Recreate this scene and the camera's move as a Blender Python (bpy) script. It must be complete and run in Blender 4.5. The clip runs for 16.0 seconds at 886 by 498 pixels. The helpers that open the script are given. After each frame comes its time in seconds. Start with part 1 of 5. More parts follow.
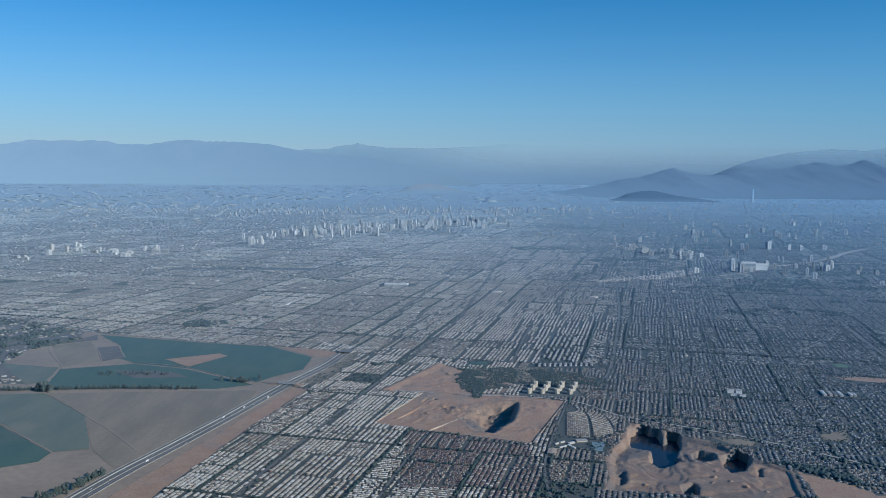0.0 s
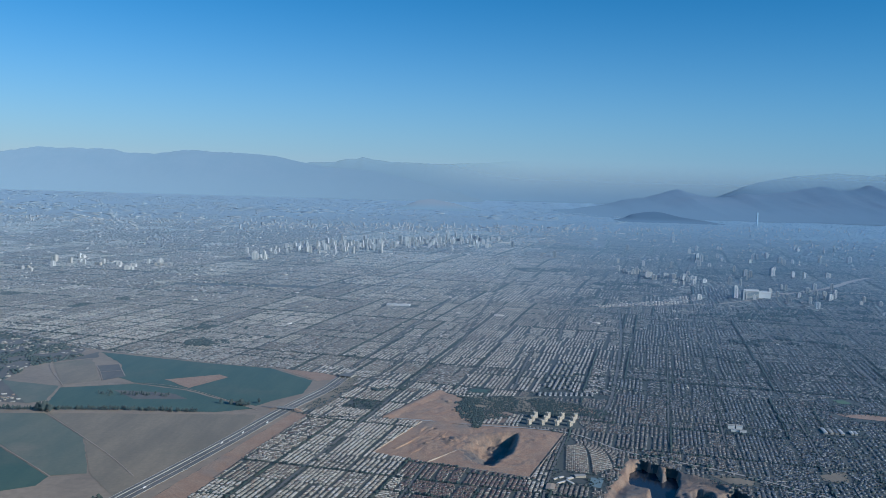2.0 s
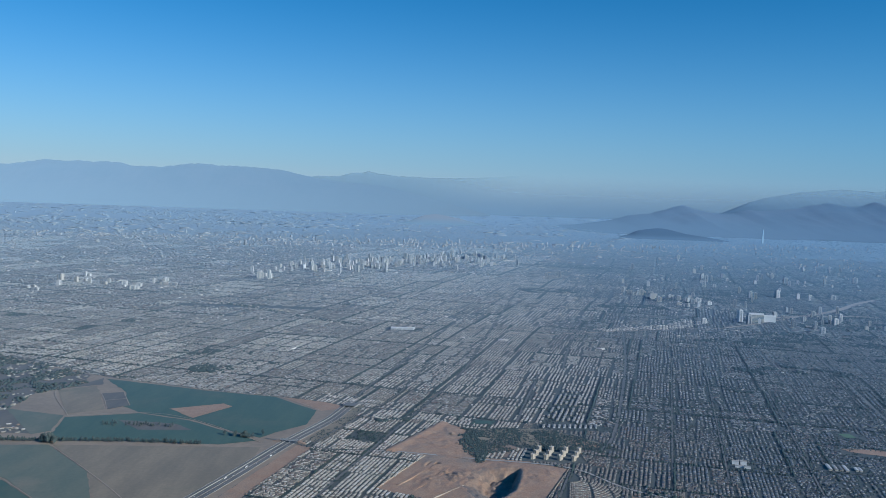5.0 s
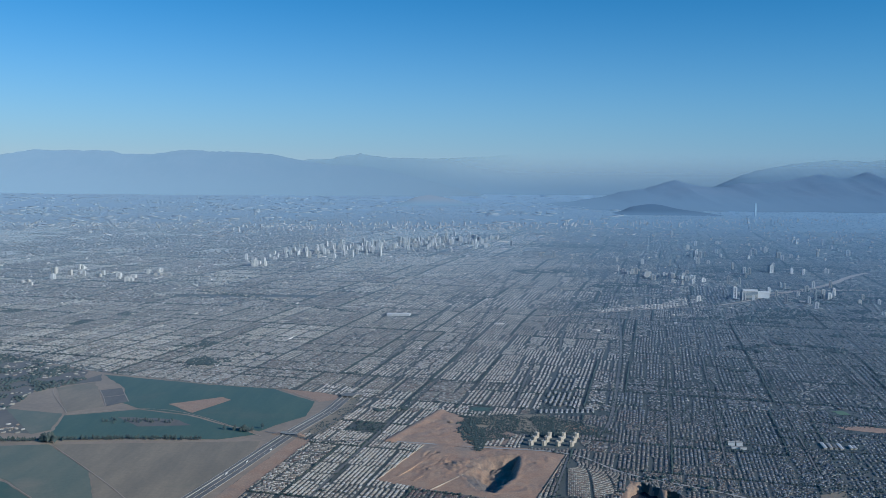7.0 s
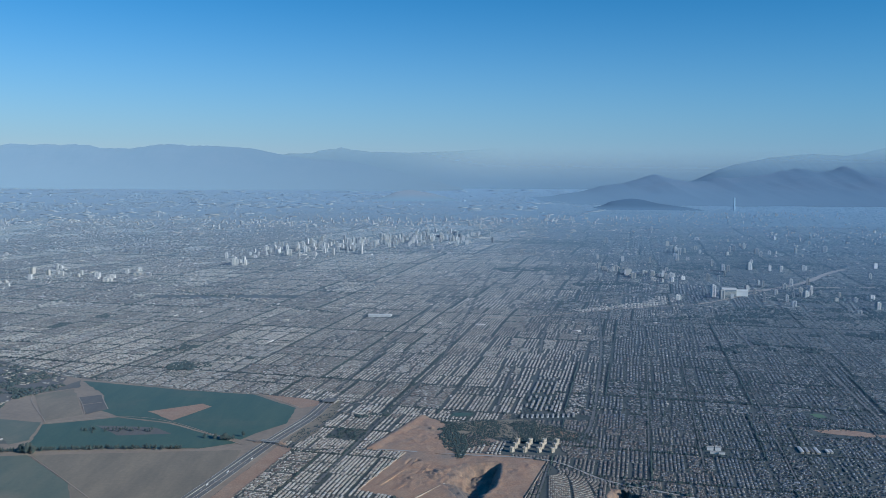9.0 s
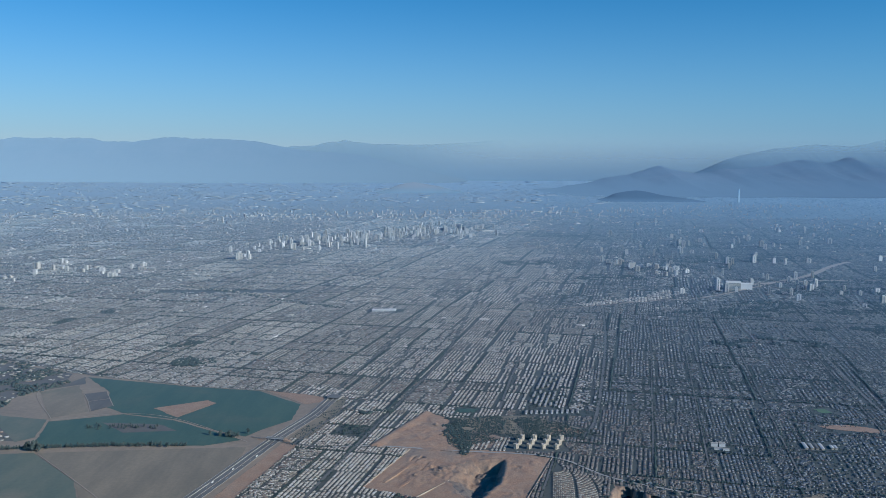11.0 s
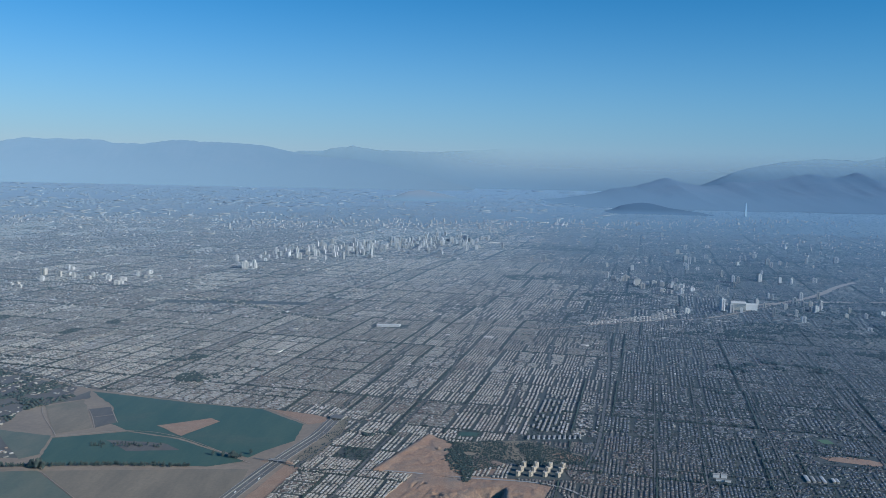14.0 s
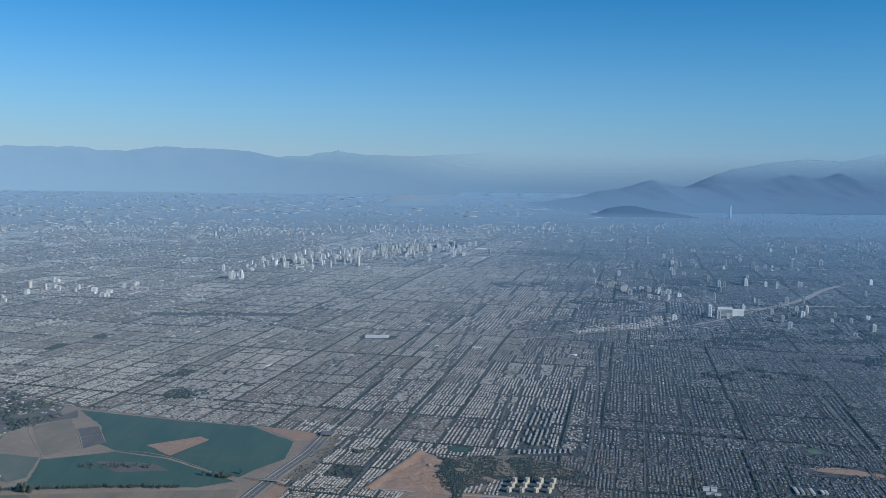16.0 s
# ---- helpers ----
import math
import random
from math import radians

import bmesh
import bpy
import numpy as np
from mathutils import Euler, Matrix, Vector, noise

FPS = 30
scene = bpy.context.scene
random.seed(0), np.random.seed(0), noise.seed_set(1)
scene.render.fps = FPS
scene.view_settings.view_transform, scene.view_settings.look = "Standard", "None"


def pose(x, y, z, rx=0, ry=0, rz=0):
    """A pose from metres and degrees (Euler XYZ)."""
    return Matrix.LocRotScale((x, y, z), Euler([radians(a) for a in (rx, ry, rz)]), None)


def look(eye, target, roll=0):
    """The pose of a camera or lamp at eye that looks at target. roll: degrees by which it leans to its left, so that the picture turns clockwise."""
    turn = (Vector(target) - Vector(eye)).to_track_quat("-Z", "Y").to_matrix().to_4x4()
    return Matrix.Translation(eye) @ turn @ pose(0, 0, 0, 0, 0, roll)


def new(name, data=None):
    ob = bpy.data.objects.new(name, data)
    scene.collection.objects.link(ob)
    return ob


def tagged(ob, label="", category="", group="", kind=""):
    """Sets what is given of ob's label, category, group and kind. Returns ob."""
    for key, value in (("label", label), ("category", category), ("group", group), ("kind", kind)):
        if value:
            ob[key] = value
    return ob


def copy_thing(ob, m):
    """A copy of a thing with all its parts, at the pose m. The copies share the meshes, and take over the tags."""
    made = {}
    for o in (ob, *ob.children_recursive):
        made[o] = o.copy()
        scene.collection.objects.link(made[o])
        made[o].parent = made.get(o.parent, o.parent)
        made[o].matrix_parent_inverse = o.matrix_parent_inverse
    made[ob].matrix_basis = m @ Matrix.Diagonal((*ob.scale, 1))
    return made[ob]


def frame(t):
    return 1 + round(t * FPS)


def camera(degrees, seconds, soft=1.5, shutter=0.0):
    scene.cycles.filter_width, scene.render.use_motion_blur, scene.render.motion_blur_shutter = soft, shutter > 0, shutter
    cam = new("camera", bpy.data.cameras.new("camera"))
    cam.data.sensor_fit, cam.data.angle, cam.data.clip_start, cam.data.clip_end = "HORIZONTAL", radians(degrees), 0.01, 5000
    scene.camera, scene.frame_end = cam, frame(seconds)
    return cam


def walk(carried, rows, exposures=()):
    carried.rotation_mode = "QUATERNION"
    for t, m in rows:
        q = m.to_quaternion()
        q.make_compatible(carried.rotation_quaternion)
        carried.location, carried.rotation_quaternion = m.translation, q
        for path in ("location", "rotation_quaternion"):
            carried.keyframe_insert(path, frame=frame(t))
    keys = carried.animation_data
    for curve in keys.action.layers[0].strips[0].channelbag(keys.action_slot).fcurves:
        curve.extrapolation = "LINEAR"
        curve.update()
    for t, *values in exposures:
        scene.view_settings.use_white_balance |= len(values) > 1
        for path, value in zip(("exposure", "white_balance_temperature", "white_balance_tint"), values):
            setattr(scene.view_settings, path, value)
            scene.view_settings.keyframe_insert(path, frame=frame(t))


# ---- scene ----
# A model of the valley at about 1 to 9: the view reaches some 40 km, the sheet of ground some 4.9 km.
cam = camera(54.3, 16.0, soft=0.85)
PATH = [
    (0.0, pose(-0.00, 0.00, 75.00, 84.882, -0.343, 0.000)),
    (0.5, pose(0.05, 0.16, 76.15, 84.995, -0.476, 0.061)),
    (1.0, pose(0.11, 0.23, 77.30, 85.268, -0.738, 0.266)),
    (1.5, pose(0.08, 0.22, 78.49, 85.545, -1.228, 0.356)),
    (2.0, pose(0.07, 0.15, 79.74, 85.843, -1.625, 0.336)),
    (2.5, pose(0.06, 0.04, 81.03, 86.268, -1.973, 0.365)),
    (3.0, pose(0.04, -0.04, 82.36, 86.475, -2.091, 0.368)),
    (3.5, pose(0.03, -0.04, 83.68, 86.656, -2.186, 0.400)),
    (4.0, pose(0.05, -0.06, 84.91, 86.742, -2.171, 0.530)),
    (4.5, pose(0.05, -0.14, 85.95, 86.813, -2.110, 0.663)),
    (7.0, pose(0.09, -0.59, 90.55, 85.363, -0.462, 0.193)),
    (7.5, pose(0.15, -0.69, 91.84, 85.169, -0.390, 0.157)),
    (8.0, pose(0.22, -0.69, 93.31, 84.873, -0.372, -0.653)),
    (8.5, pose(0.22, -0.54, 94.61, 84.789, -0.370, -1.080)),
    (9.0, pose(0.25, -0.41, 95.55, 84.922, -0.385, -1.058)),
    (11.5, pose(0.31, -0.15, 98.00, 84.138, -0.181, -0.765)),
    (12.0, pose(0.33, -0.22, 98.98, 83.972, -0.468, -0.443)),
    (12.5, pose(0.28, -0.42, 100.26, 83.999, -0.786, -0.116)),
    (13.0, pose(0.22, -0.72, 101.70, 84.434, -0.718, -0.112)),
    (13.5, pose(0.20, -0.74, 103.10, 84.510, -0.791, -0.291)),
    (14.0, pose(0.18, -0.63, 104.34, 84.777, -1.221, -0.339)),
    (14.5, pose(0.02, -0.56, 105.49, 84.976, -1.313, -0.544)),
    (15.0, pose(-0.25, -0.48, 106.61, 84.838, -1.107, -0.786)),
    (15.5, pose(-0.49, -0.43, 107.86, 85.019, -0.947, -1.024)),
    (16.0, pose(-0.65, -0.35, 109.24, 84.996, -0.684, -1.283)),
]
walk(cam, PATH)

# ---- sky and sun ----
SUN_AZ, SUN_EL = radians(120), radians(24)
world = bpy.data.worlds.new("sky")
scene.world = world
world.use_nodes = True
wn, wl = world.node_tree.nodes, world.node_tree.links
wn.clear()
sky = wn.new("ShaderNodeTexSky")
sky.sky_type = "NISHITA"
sky.sun_disc = False
sky.sun_elevation, sky.sun_rotation = SUN_EL, SUN_AZ
sky.altitude, sky.air_density, sky.dust_density, sky.ozone_density = 600, 0.7, 0.3, 3.0
bg = wn.new("ShaderNodeBackground")
bg.inputs["Strength"].default_value = 0.107
wout = wn.new("ShaderNodeOutputWorld")
clear = wn.new("ShaderNodeMix")
clear.data_type, clear.blend_type = "RGBA", "MULTIPLY"
clear.inputs[0].default_value = 1.0
clear.inputs[7].default_value = (0.54, 0.97, 1.15, 1)
wl.new(sky.outputs[0], clear.inputs[6])
rich = wn.new("ShaderNodeHueSaturation")
rich.inputs["Saturation"].default_value = 1.42
wl.new(clear.outputs[2], rich.inputs["Color"])
# the dusty layer along the horizon
where = wn.new("ShaderNodeTexCoord")
split = wn.new("ShaderNodeSeparateXYZ")
wl.new(where.outputs["Generated"], split.inputs[0])
high = wn.new("ShaderNodeMath")
high.operation = "MAXIMUM"
wl.new(split.outputs["Z"], high.inputs[0])
high.inputs[1].default_value = 0.0
scaled = wn.new("ShaderNodeMath")
scaled.operation = "DIVIDE"
wl.new(high.outputs[0], scaled.inputs[0])
scaled.inputs[1].default_value = 0.12
fade = wn.new("ShaderNodeMath")
fade.operation = "EXPONENT"
curve = wn.new("ShaderNodeMath")
curve.operation = "POWER"
wl.new(scaled.outputs[0], curve.inputs[0])
curve.inputs[1].default_value = 1.5
minus = wn.new("ShaderNodeMath")
minus.operation = "MULTIPLY"
wl.new(curve.outputs[0], minus.inputs[0])
minus.inputs[1].default_value = -1.0
wl.new(minus.outputs[0], fade.inputs[0])
dusty = wn.new("ShaderNodeMix")
dusty.data_type = "RGBA"
# dust shines most opposite the sun
side = wn.new("ShaderNodeMapRange")
side.inputs["From Min"].default_value, side.inputs["From Max"].default_value = -0.45, 0.45
wl.new(split.outputs["X"], side.inputs["Value"])
lit = wn.new("ShaderNodeMix")
lit.data_type = "RGBA"
lit.inputs[6].default_value, lit.inputs[7].default_value = (3.55, 4.85, 5.95, 1), (2.1, 3.55, 5.15, 1)
wl.new(side.outputs[0], lit.inputs[0])
wl.new(lit.outputs[2], dusty.inputs[7])
wl.new(fade.outputs[0], dusty.inputs[0])
wl.new(rich.outputs[0], dusty.inputs[6])
wl.new(dusty.outputs[2], bg.inputs["Color"])
wl.new(bg.outputs[0], wout.inputs["Surface"])

sun_data = bpy.data.lights.new("sun", "SUN")
sun_data.energy, sun_data.angle, sun_data.color = 4.1, radians(0.6), (1.0, 0.95, 0.865)
sun = new("sun", sun_data)
sun.matrix_world = look((math.sin(SUN_AZ) * math.cos(SUN_EL) * 900, math.cos(SUN_AZ) * math.cos(SUN_EL) * 900, math.sin(SUN_EL) * 900), (0, 0, 0))

# ---- materials ----
AIR = 0.071


def nd(nt, kind, **kw):
    n = nt.nodes.new(kind)
    for k, v in kw.items():
        n.inputs[k].default_value = v
    return n


def op(nt, how, a, b=None):
    n = nt.nodes.new("ShaderNodeMath")
    n.operation = how
    for i, v in enumerate((a, b)):
        if v is None:
            continue
        if isinstance(v, (int, float)):
            n.inputs[i].default_value = v
        else:
            nt.links.new(v, n.inputs[i])
    return n.outputs[0]


def ramp(nt, fac, stops, hard=False):
    r = nt.nodes.new("ShaderNodeValToRGB")
    r.color_ramp.interpolation = "CONSTANT" if hard else "LINEAR"
    el = r.color_ramp.elements
    while len(el) < len(stops):
        el.new(0.5)
    for e, (p, c) in zip(el, stops):
        e.position, e.color = p, (*c, 1)
    nt.links.new(fac, r.inputs["Fac"])
    return r.outputs["Color"]


def mixc(nt, fac, a, b, how="MIX"):
    m = nt.nodes.new("ShaderNodeMix")
    m.data_type, m.blend_type = "RGBA", how
    for sock, v in ((m.inputs[0], fac), (m.inputs[6], a), (m.inputs[7], b)):
        if isinstance(v, (int, float)):
            sock.default_value = v
        elif isinstance(v, tuple):
            sock.default_value = (*v, 1)
        else:
            nt.links.new(v, sock)
    return m.outputs[2]


def place_noise(nt, scale, detail=4.0, rough=0.55, stretch=None):
    geo = nt.nodes.new("ShaderNodeNewGeometry")
    vec = geo.outputs["Position"]
    if stretch:
        mp = nt.nodes.new("ShaderNodeMapping")
        mp.inputs["Rotation"].default_value = (0, 0, stretch[1])
        mp.inputs["Scale"].default_value = stretch[0]
        nt.links.new(vec, mp.inputs["Vector"])
        vec = mp.outputs[0]
    n = nd(nt, "ShaderNodeTexNoise", Scale=scale, Detail=detail, Roughness=rough)
    nt.links.new(vec, n.inputs["Vector"])
    return n.outputs["Fac"]


def material(name, paint, rough=0.8, bump=0.0, bump_scale=1.0, air=AIR, metal=0.0):
    """paint(nt) gives the base colour. Over the body lies a gloss that imitates haze and grows towards grazing sight.
    """
    m = bpy.data.materials.new(name)
    m.use_nodes = True
    nt = m.node_tree
    nt.nodes.clear()
    body = nd(nt, "ShaderNodeBsdfPrincipled", Roughness=rough, Metallic=metal)
    body.inputs["Specular IOR Level"].default_value = 0.2
    nt.links.new(paint(nt), body.inputs["Base Color"])
    if bump:
        b = nd(nt, "ShaderNodeBump", Strength=bump, Distance=0.35)
        nt.links.new(place_noise(nt, bump_scale, 5), b.inputs["Height"])
        nt.links.new(b.outputs[0], body.inputs["Normal"])
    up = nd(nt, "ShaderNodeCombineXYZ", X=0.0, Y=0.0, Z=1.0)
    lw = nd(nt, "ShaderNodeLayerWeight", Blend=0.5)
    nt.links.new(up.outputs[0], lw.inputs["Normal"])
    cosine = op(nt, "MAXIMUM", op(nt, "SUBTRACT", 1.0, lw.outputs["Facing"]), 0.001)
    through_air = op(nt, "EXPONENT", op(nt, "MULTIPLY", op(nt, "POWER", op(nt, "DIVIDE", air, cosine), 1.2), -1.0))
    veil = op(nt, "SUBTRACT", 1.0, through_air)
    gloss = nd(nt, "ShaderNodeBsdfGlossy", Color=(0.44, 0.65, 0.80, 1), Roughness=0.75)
    # haze tint put into the gloss: paler over the dry west, bluer over the leafy east
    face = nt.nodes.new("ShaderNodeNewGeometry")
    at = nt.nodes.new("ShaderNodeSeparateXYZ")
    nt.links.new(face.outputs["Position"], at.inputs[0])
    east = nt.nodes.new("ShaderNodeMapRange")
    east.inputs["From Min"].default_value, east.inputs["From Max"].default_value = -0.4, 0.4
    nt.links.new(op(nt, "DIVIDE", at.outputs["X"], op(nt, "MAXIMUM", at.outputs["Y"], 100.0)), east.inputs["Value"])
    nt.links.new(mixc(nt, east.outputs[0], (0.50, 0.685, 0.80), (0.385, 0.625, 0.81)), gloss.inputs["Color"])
    lean = nt.nodes.new("ShaderNodeVectorMath")
    lean.operation = "ADD"
    nt.links.new(face.outputs["Normal"], lean.inputs[0])
    lean.inputs[1].default_value = (0.0, 0.0, 3.0)
    even = nt.nodes.new("ShaderNodeVectorMath")
    even.operation = "NORMALIZE"
    nt.links.new(lean.outputs[0], even.inputs[0])
    nt.links.new(even.outputs[0], gloss.inputs["Normal"])
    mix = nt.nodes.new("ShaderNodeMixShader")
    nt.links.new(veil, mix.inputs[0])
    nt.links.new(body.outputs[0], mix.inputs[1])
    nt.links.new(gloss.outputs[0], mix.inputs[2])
    out = nt.nodes.new("ShaderNodeOutputMaterial")
    nt.links.new(mix.outputs[0], out.inputs["Surface"])
    return m


def two_tone(a, b, s1=0.05, s2=0.8, amount=0.5, stretch=None):
    def paint(nt):
        f = place_noise(nt, s1, 4, 0.6, stretch)
        c = ramp(nt, f, [(0.35, a), (0.65, b)])
        g = place_noise(nt, s2, 5, 0.6, stretch)
        return mixc(nt, amount, c, ramp(nt, g, [(0.3, (0.35, 0.35, 0.35)), (0.7, (1, 1, 1))]), "MULTIPLY")
    return paint


def island_tones(stops, per="island"):
    def paint(nt):
        if per == "island":
            f = nt.nodes.new("ShaderNodeNewGeometry").outputs["Random Per Island"]
        else:
            f = nt.nodes.new("ShaderNodeObjectInfo").outputs["Random"]
        c = ramp(nt, f, stops, True)
        g = place_noise(nt, 3.0, 3)
        return mixc(nt, 0.5, c, ramp(nt, g, [(0.3, (0.55, 0.55, 0.55)), (0.7, (1, 1, 1))]), "MULTIPLY")
    return paint


ROOFS = [(0.0, (0.44, 0.391, 0.31)), (0.2, (0.594, 0.53, 0.418)), (0.4, (0.33, 0.288, 0.229)), (0.52, (0.727, 0.654, 0.521)), (0.66, (0.44, 0.346, 0.242)), (0.75, (0.352, 0.231, 0.156)), (0.79, (0.144, 0.134, 0.113)), (0.82, (0.796, 0.754, 0.688))]
# dull roofs, darkened and blued to put the eastern haze into their colour
LEAFY_HAZED_ROOFS = [(0.0, (0.104, 0.121, 0.144)), (0.3, (0.143, 0.162, 0.182)), (0.5, (0.075, 0.089, 0.108)), (0.66, (0.125, 0.118, 0.117)), (0.8, (0.221, 0.243, 0.264)), (0.92, (0.345, 0.382, 0.421))]
BRIGHT_ROOFS = [(0.0, (0.629, 0.568, 0.465)), (0.25, (0.735, 0.668, 0.562)), (0.45, (0.525, 0.458, 0.357)), (0.6, (0.8, 0.757, 0.658)), (0.8, (0.588, 0.488, 0.367)), (0.9, (0.8, 0.8, 0.774))]
DULL_ROOFS = [(0.0, (0.208, 0.174, 0.133)), (0.25, (0.28, 0.229, 0.175)), (0.45, (0.16, 0.126, 0.098)), (0.6, (0.336, 0.266, 0.196)), (0.78, (0.24, 0.155, 0.108)), (0.9, (0.44, 0.377, 0.301))]
RED_ROOFS = [(0.0, (0.192, 0.098, 0.065)), (0.3, (0.264, 0.158, 0.108)), (0.55, (0.16, 0.09, 0.072)), (0.75, (0.288, 0.24, 0.202)), (0.9, (0.12, 0.09, 0.079))]
WALLS = [(0.0, (0.347, 0.325, 0.27)), (0.3, (0.417, 0.404, 0.354)), (0.55, (0.265, 0.221, 0.167)), (0.75, (0.456, 0.456, 0.426)), (0.9, (0.24, 0.144, 0.096))]
PALE = [(0.0, (0.66, 0.65, 0.61)), (0.3, (0.76, 0.75, 0.72)), (0.55, (0.60, 0.56, 0.49)), (0.75, (0.82, 0.81, 0.79)), (0.9, (0.46, 0.45, 0.43))]
GREENS = [(0.0, (0.025, 0.043, 0.025)), (0.3, (0.039, 0.060, 0.032)), (0.6, (0.031, 0.049, 0.032)), (0.85, (0.064, 0.070, 0.039))]



def city_soil(nt):
    """Dark yards and streets; far out, most in the west, pale open fields and bare land lie in long strips."""
    near = two_tone((0.066, 0.070, 0.044), (0.130, 0.118, 0.084), 0.03, 0.9, 0.6)(nt)
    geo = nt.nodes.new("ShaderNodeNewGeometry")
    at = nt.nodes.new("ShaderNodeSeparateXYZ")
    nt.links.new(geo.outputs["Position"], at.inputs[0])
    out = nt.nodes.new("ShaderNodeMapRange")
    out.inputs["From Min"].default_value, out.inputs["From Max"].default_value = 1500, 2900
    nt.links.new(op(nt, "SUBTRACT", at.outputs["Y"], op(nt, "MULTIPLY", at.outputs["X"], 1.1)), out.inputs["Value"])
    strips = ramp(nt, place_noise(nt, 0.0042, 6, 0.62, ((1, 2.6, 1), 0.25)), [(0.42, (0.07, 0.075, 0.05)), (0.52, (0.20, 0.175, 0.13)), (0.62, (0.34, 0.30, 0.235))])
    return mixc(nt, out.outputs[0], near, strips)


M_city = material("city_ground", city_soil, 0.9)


def soils(a, b, c, edge):
    """Sand, loam and grey gravel lying in uneven patches, with fine stones."""
    def paint(nt):
        f = place_noise(nt, 0.055, 6, 0.62)
        g = place_noise(nt, 0.21, 5, 0.65)
        base = mixc(nt, ramp(nt, g, [(0.40, (0, 0, 0)), (0.62, (1, 1, 1))]), a, b)
        base = mixc(nt, ramp(nt, f, [(edge, (0, 0, 0)), (edge + 0.13, (1, 1, 1))]), base, c)
        h = place_noise(nt, 1.7, 6, 0.7)
        return mixc(nt, 0.55, base, ramp(nt, h, [(0.34, (0.3, 0.3, 0.3)), (0.62, (1, 1, 1))]), "MULTIPLY")
    return paint



def crop(a, b, c):
    """Rows of a crop, uneven in growth, with thin brown patches."""
    def paint(nt):
        f = place_noise(nt, 0.035, 6, 0.6)
        g = place_noise(nt, 0.12, 6, 0.65, ((1, 0.2, 1), 0.2))
        base = mixc(nt, ramp(nt, g, [(0.38, (0, 0, 0)), (0.64, (1, 1, 1))]), a, b)
        base = mixc(nt, ramp(nt, f, [(0.56, (0, 0, 0)), (0.74, (0.75, 0.75, 0.75))]), base, c)
        h = place_noise(nt, 0.8, 6, 0.7)
        return mixc(nt, 0.35, base, ramp(nt, h, [(0.3, (0.4, 0.4, 0.4)), (0.65, (1, 1, 1))]), "MULTIPLY")
    return paint


M_earth = material("bare_earth", soils((0.46, 0.265, 0.15), (0.50, 0.32, 0.195), (0.37, 0.27, 0.19), 0.54), 0.95, 0.45, 2.6)
M_gravel = material("quarry_gravel", soils((0.31, 0.19, 0.115), (0.40, 0.27, 0.175), (0.19, 0.155, 0.125), 0.5), 0.95, 0.5, 3.2)
M_dry = material("dry_grass", two_tone((0.30, 0.225, 0.15), (0.40, 0.30, 0.20), 0.04, 0.5, 0.35), 0.95)
M_teal = material("green_crop", crop((0.034, 0.096, 0.054), (0.066, 0.126, 0.070), (0.12, 0.135, 0.078)), 0.85)
M_olive = material("olive_crop", crop((0.125, 0.155, 0.10), (0.18, 0.19, 0.12), (0.27, 0.23, 0.15)), 0.9)
M_plough = material("ploughed_soil", crop((0.235, 0.185, 0.115), (0.33, 0.255, 0.16), (0.165, 0.17, 0.095)), 0.95)
M_plot = material("dark_soil", crop((0.125, 0.105, 0.085), (0.18, 0.15, 0.11), (0.10, 0.125, 0.075)), 0.95)
M_asphalt = material("asphalt", two_tone((0.145, 0.132, 0.112), (0.205, 0.187, 0.16), 0.05, 1.5, 0.35), 0.85)
M_concrete = material("concrete", two_tone((0.38, 0.365, 0.335), (0.50, 0.47, 0.43), 0.1, 1.5, 0.35), 0.85)
M_track = material("dirt_track", two_tone((0.44, 0.34, 0.25), (0.52, 0.42, 0.32), 0.1, 1.0, 0.3), 0.95)
M_paint = material("road_paint", two_tone((0.7, 0.7, 0.68), (0.8, 0.8, 0.78), 0.3, 2.0, 0.2), 0.7)
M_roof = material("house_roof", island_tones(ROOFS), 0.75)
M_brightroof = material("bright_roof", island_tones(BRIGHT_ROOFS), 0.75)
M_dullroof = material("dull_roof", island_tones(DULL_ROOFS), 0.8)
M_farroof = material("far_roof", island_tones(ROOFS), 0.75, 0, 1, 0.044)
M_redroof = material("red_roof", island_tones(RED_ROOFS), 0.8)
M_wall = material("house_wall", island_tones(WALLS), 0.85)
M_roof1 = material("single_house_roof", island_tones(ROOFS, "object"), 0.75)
M_leafyhazedroof = material("leafy_hazed_roof", island_tones(LEAFY_HAZED_ROOFS), 0.8, 0, 1, 0.064)
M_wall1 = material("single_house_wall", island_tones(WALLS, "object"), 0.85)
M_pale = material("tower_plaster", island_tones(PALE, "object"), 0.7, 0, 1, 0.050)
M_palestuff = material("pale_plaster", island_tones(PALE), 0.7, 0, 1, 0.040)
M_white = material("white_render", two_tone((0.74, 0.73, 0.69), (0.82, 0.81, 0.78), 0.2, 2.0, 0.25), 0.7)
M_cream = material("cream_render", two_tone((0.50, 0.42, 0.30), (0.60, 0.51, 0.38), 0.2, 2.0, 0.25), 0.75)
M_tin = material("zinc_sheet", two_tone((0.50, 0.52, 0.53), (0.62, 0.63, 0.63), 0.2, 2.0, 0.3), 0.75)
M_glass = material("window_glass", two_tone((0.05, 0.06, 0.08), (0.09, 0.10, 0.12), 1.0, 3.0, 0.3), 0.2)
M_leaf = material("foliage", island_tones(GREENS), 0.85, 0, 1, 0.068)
M_leaf1 = material("tree_foliage", island_tones(GREENS), 0.85)
M_bark = material("bark", two_tone((0.10, 0.07, 0.05), (0.16, 0.12, 0.09), 2.0, 9.0, 0.5), 0.9)
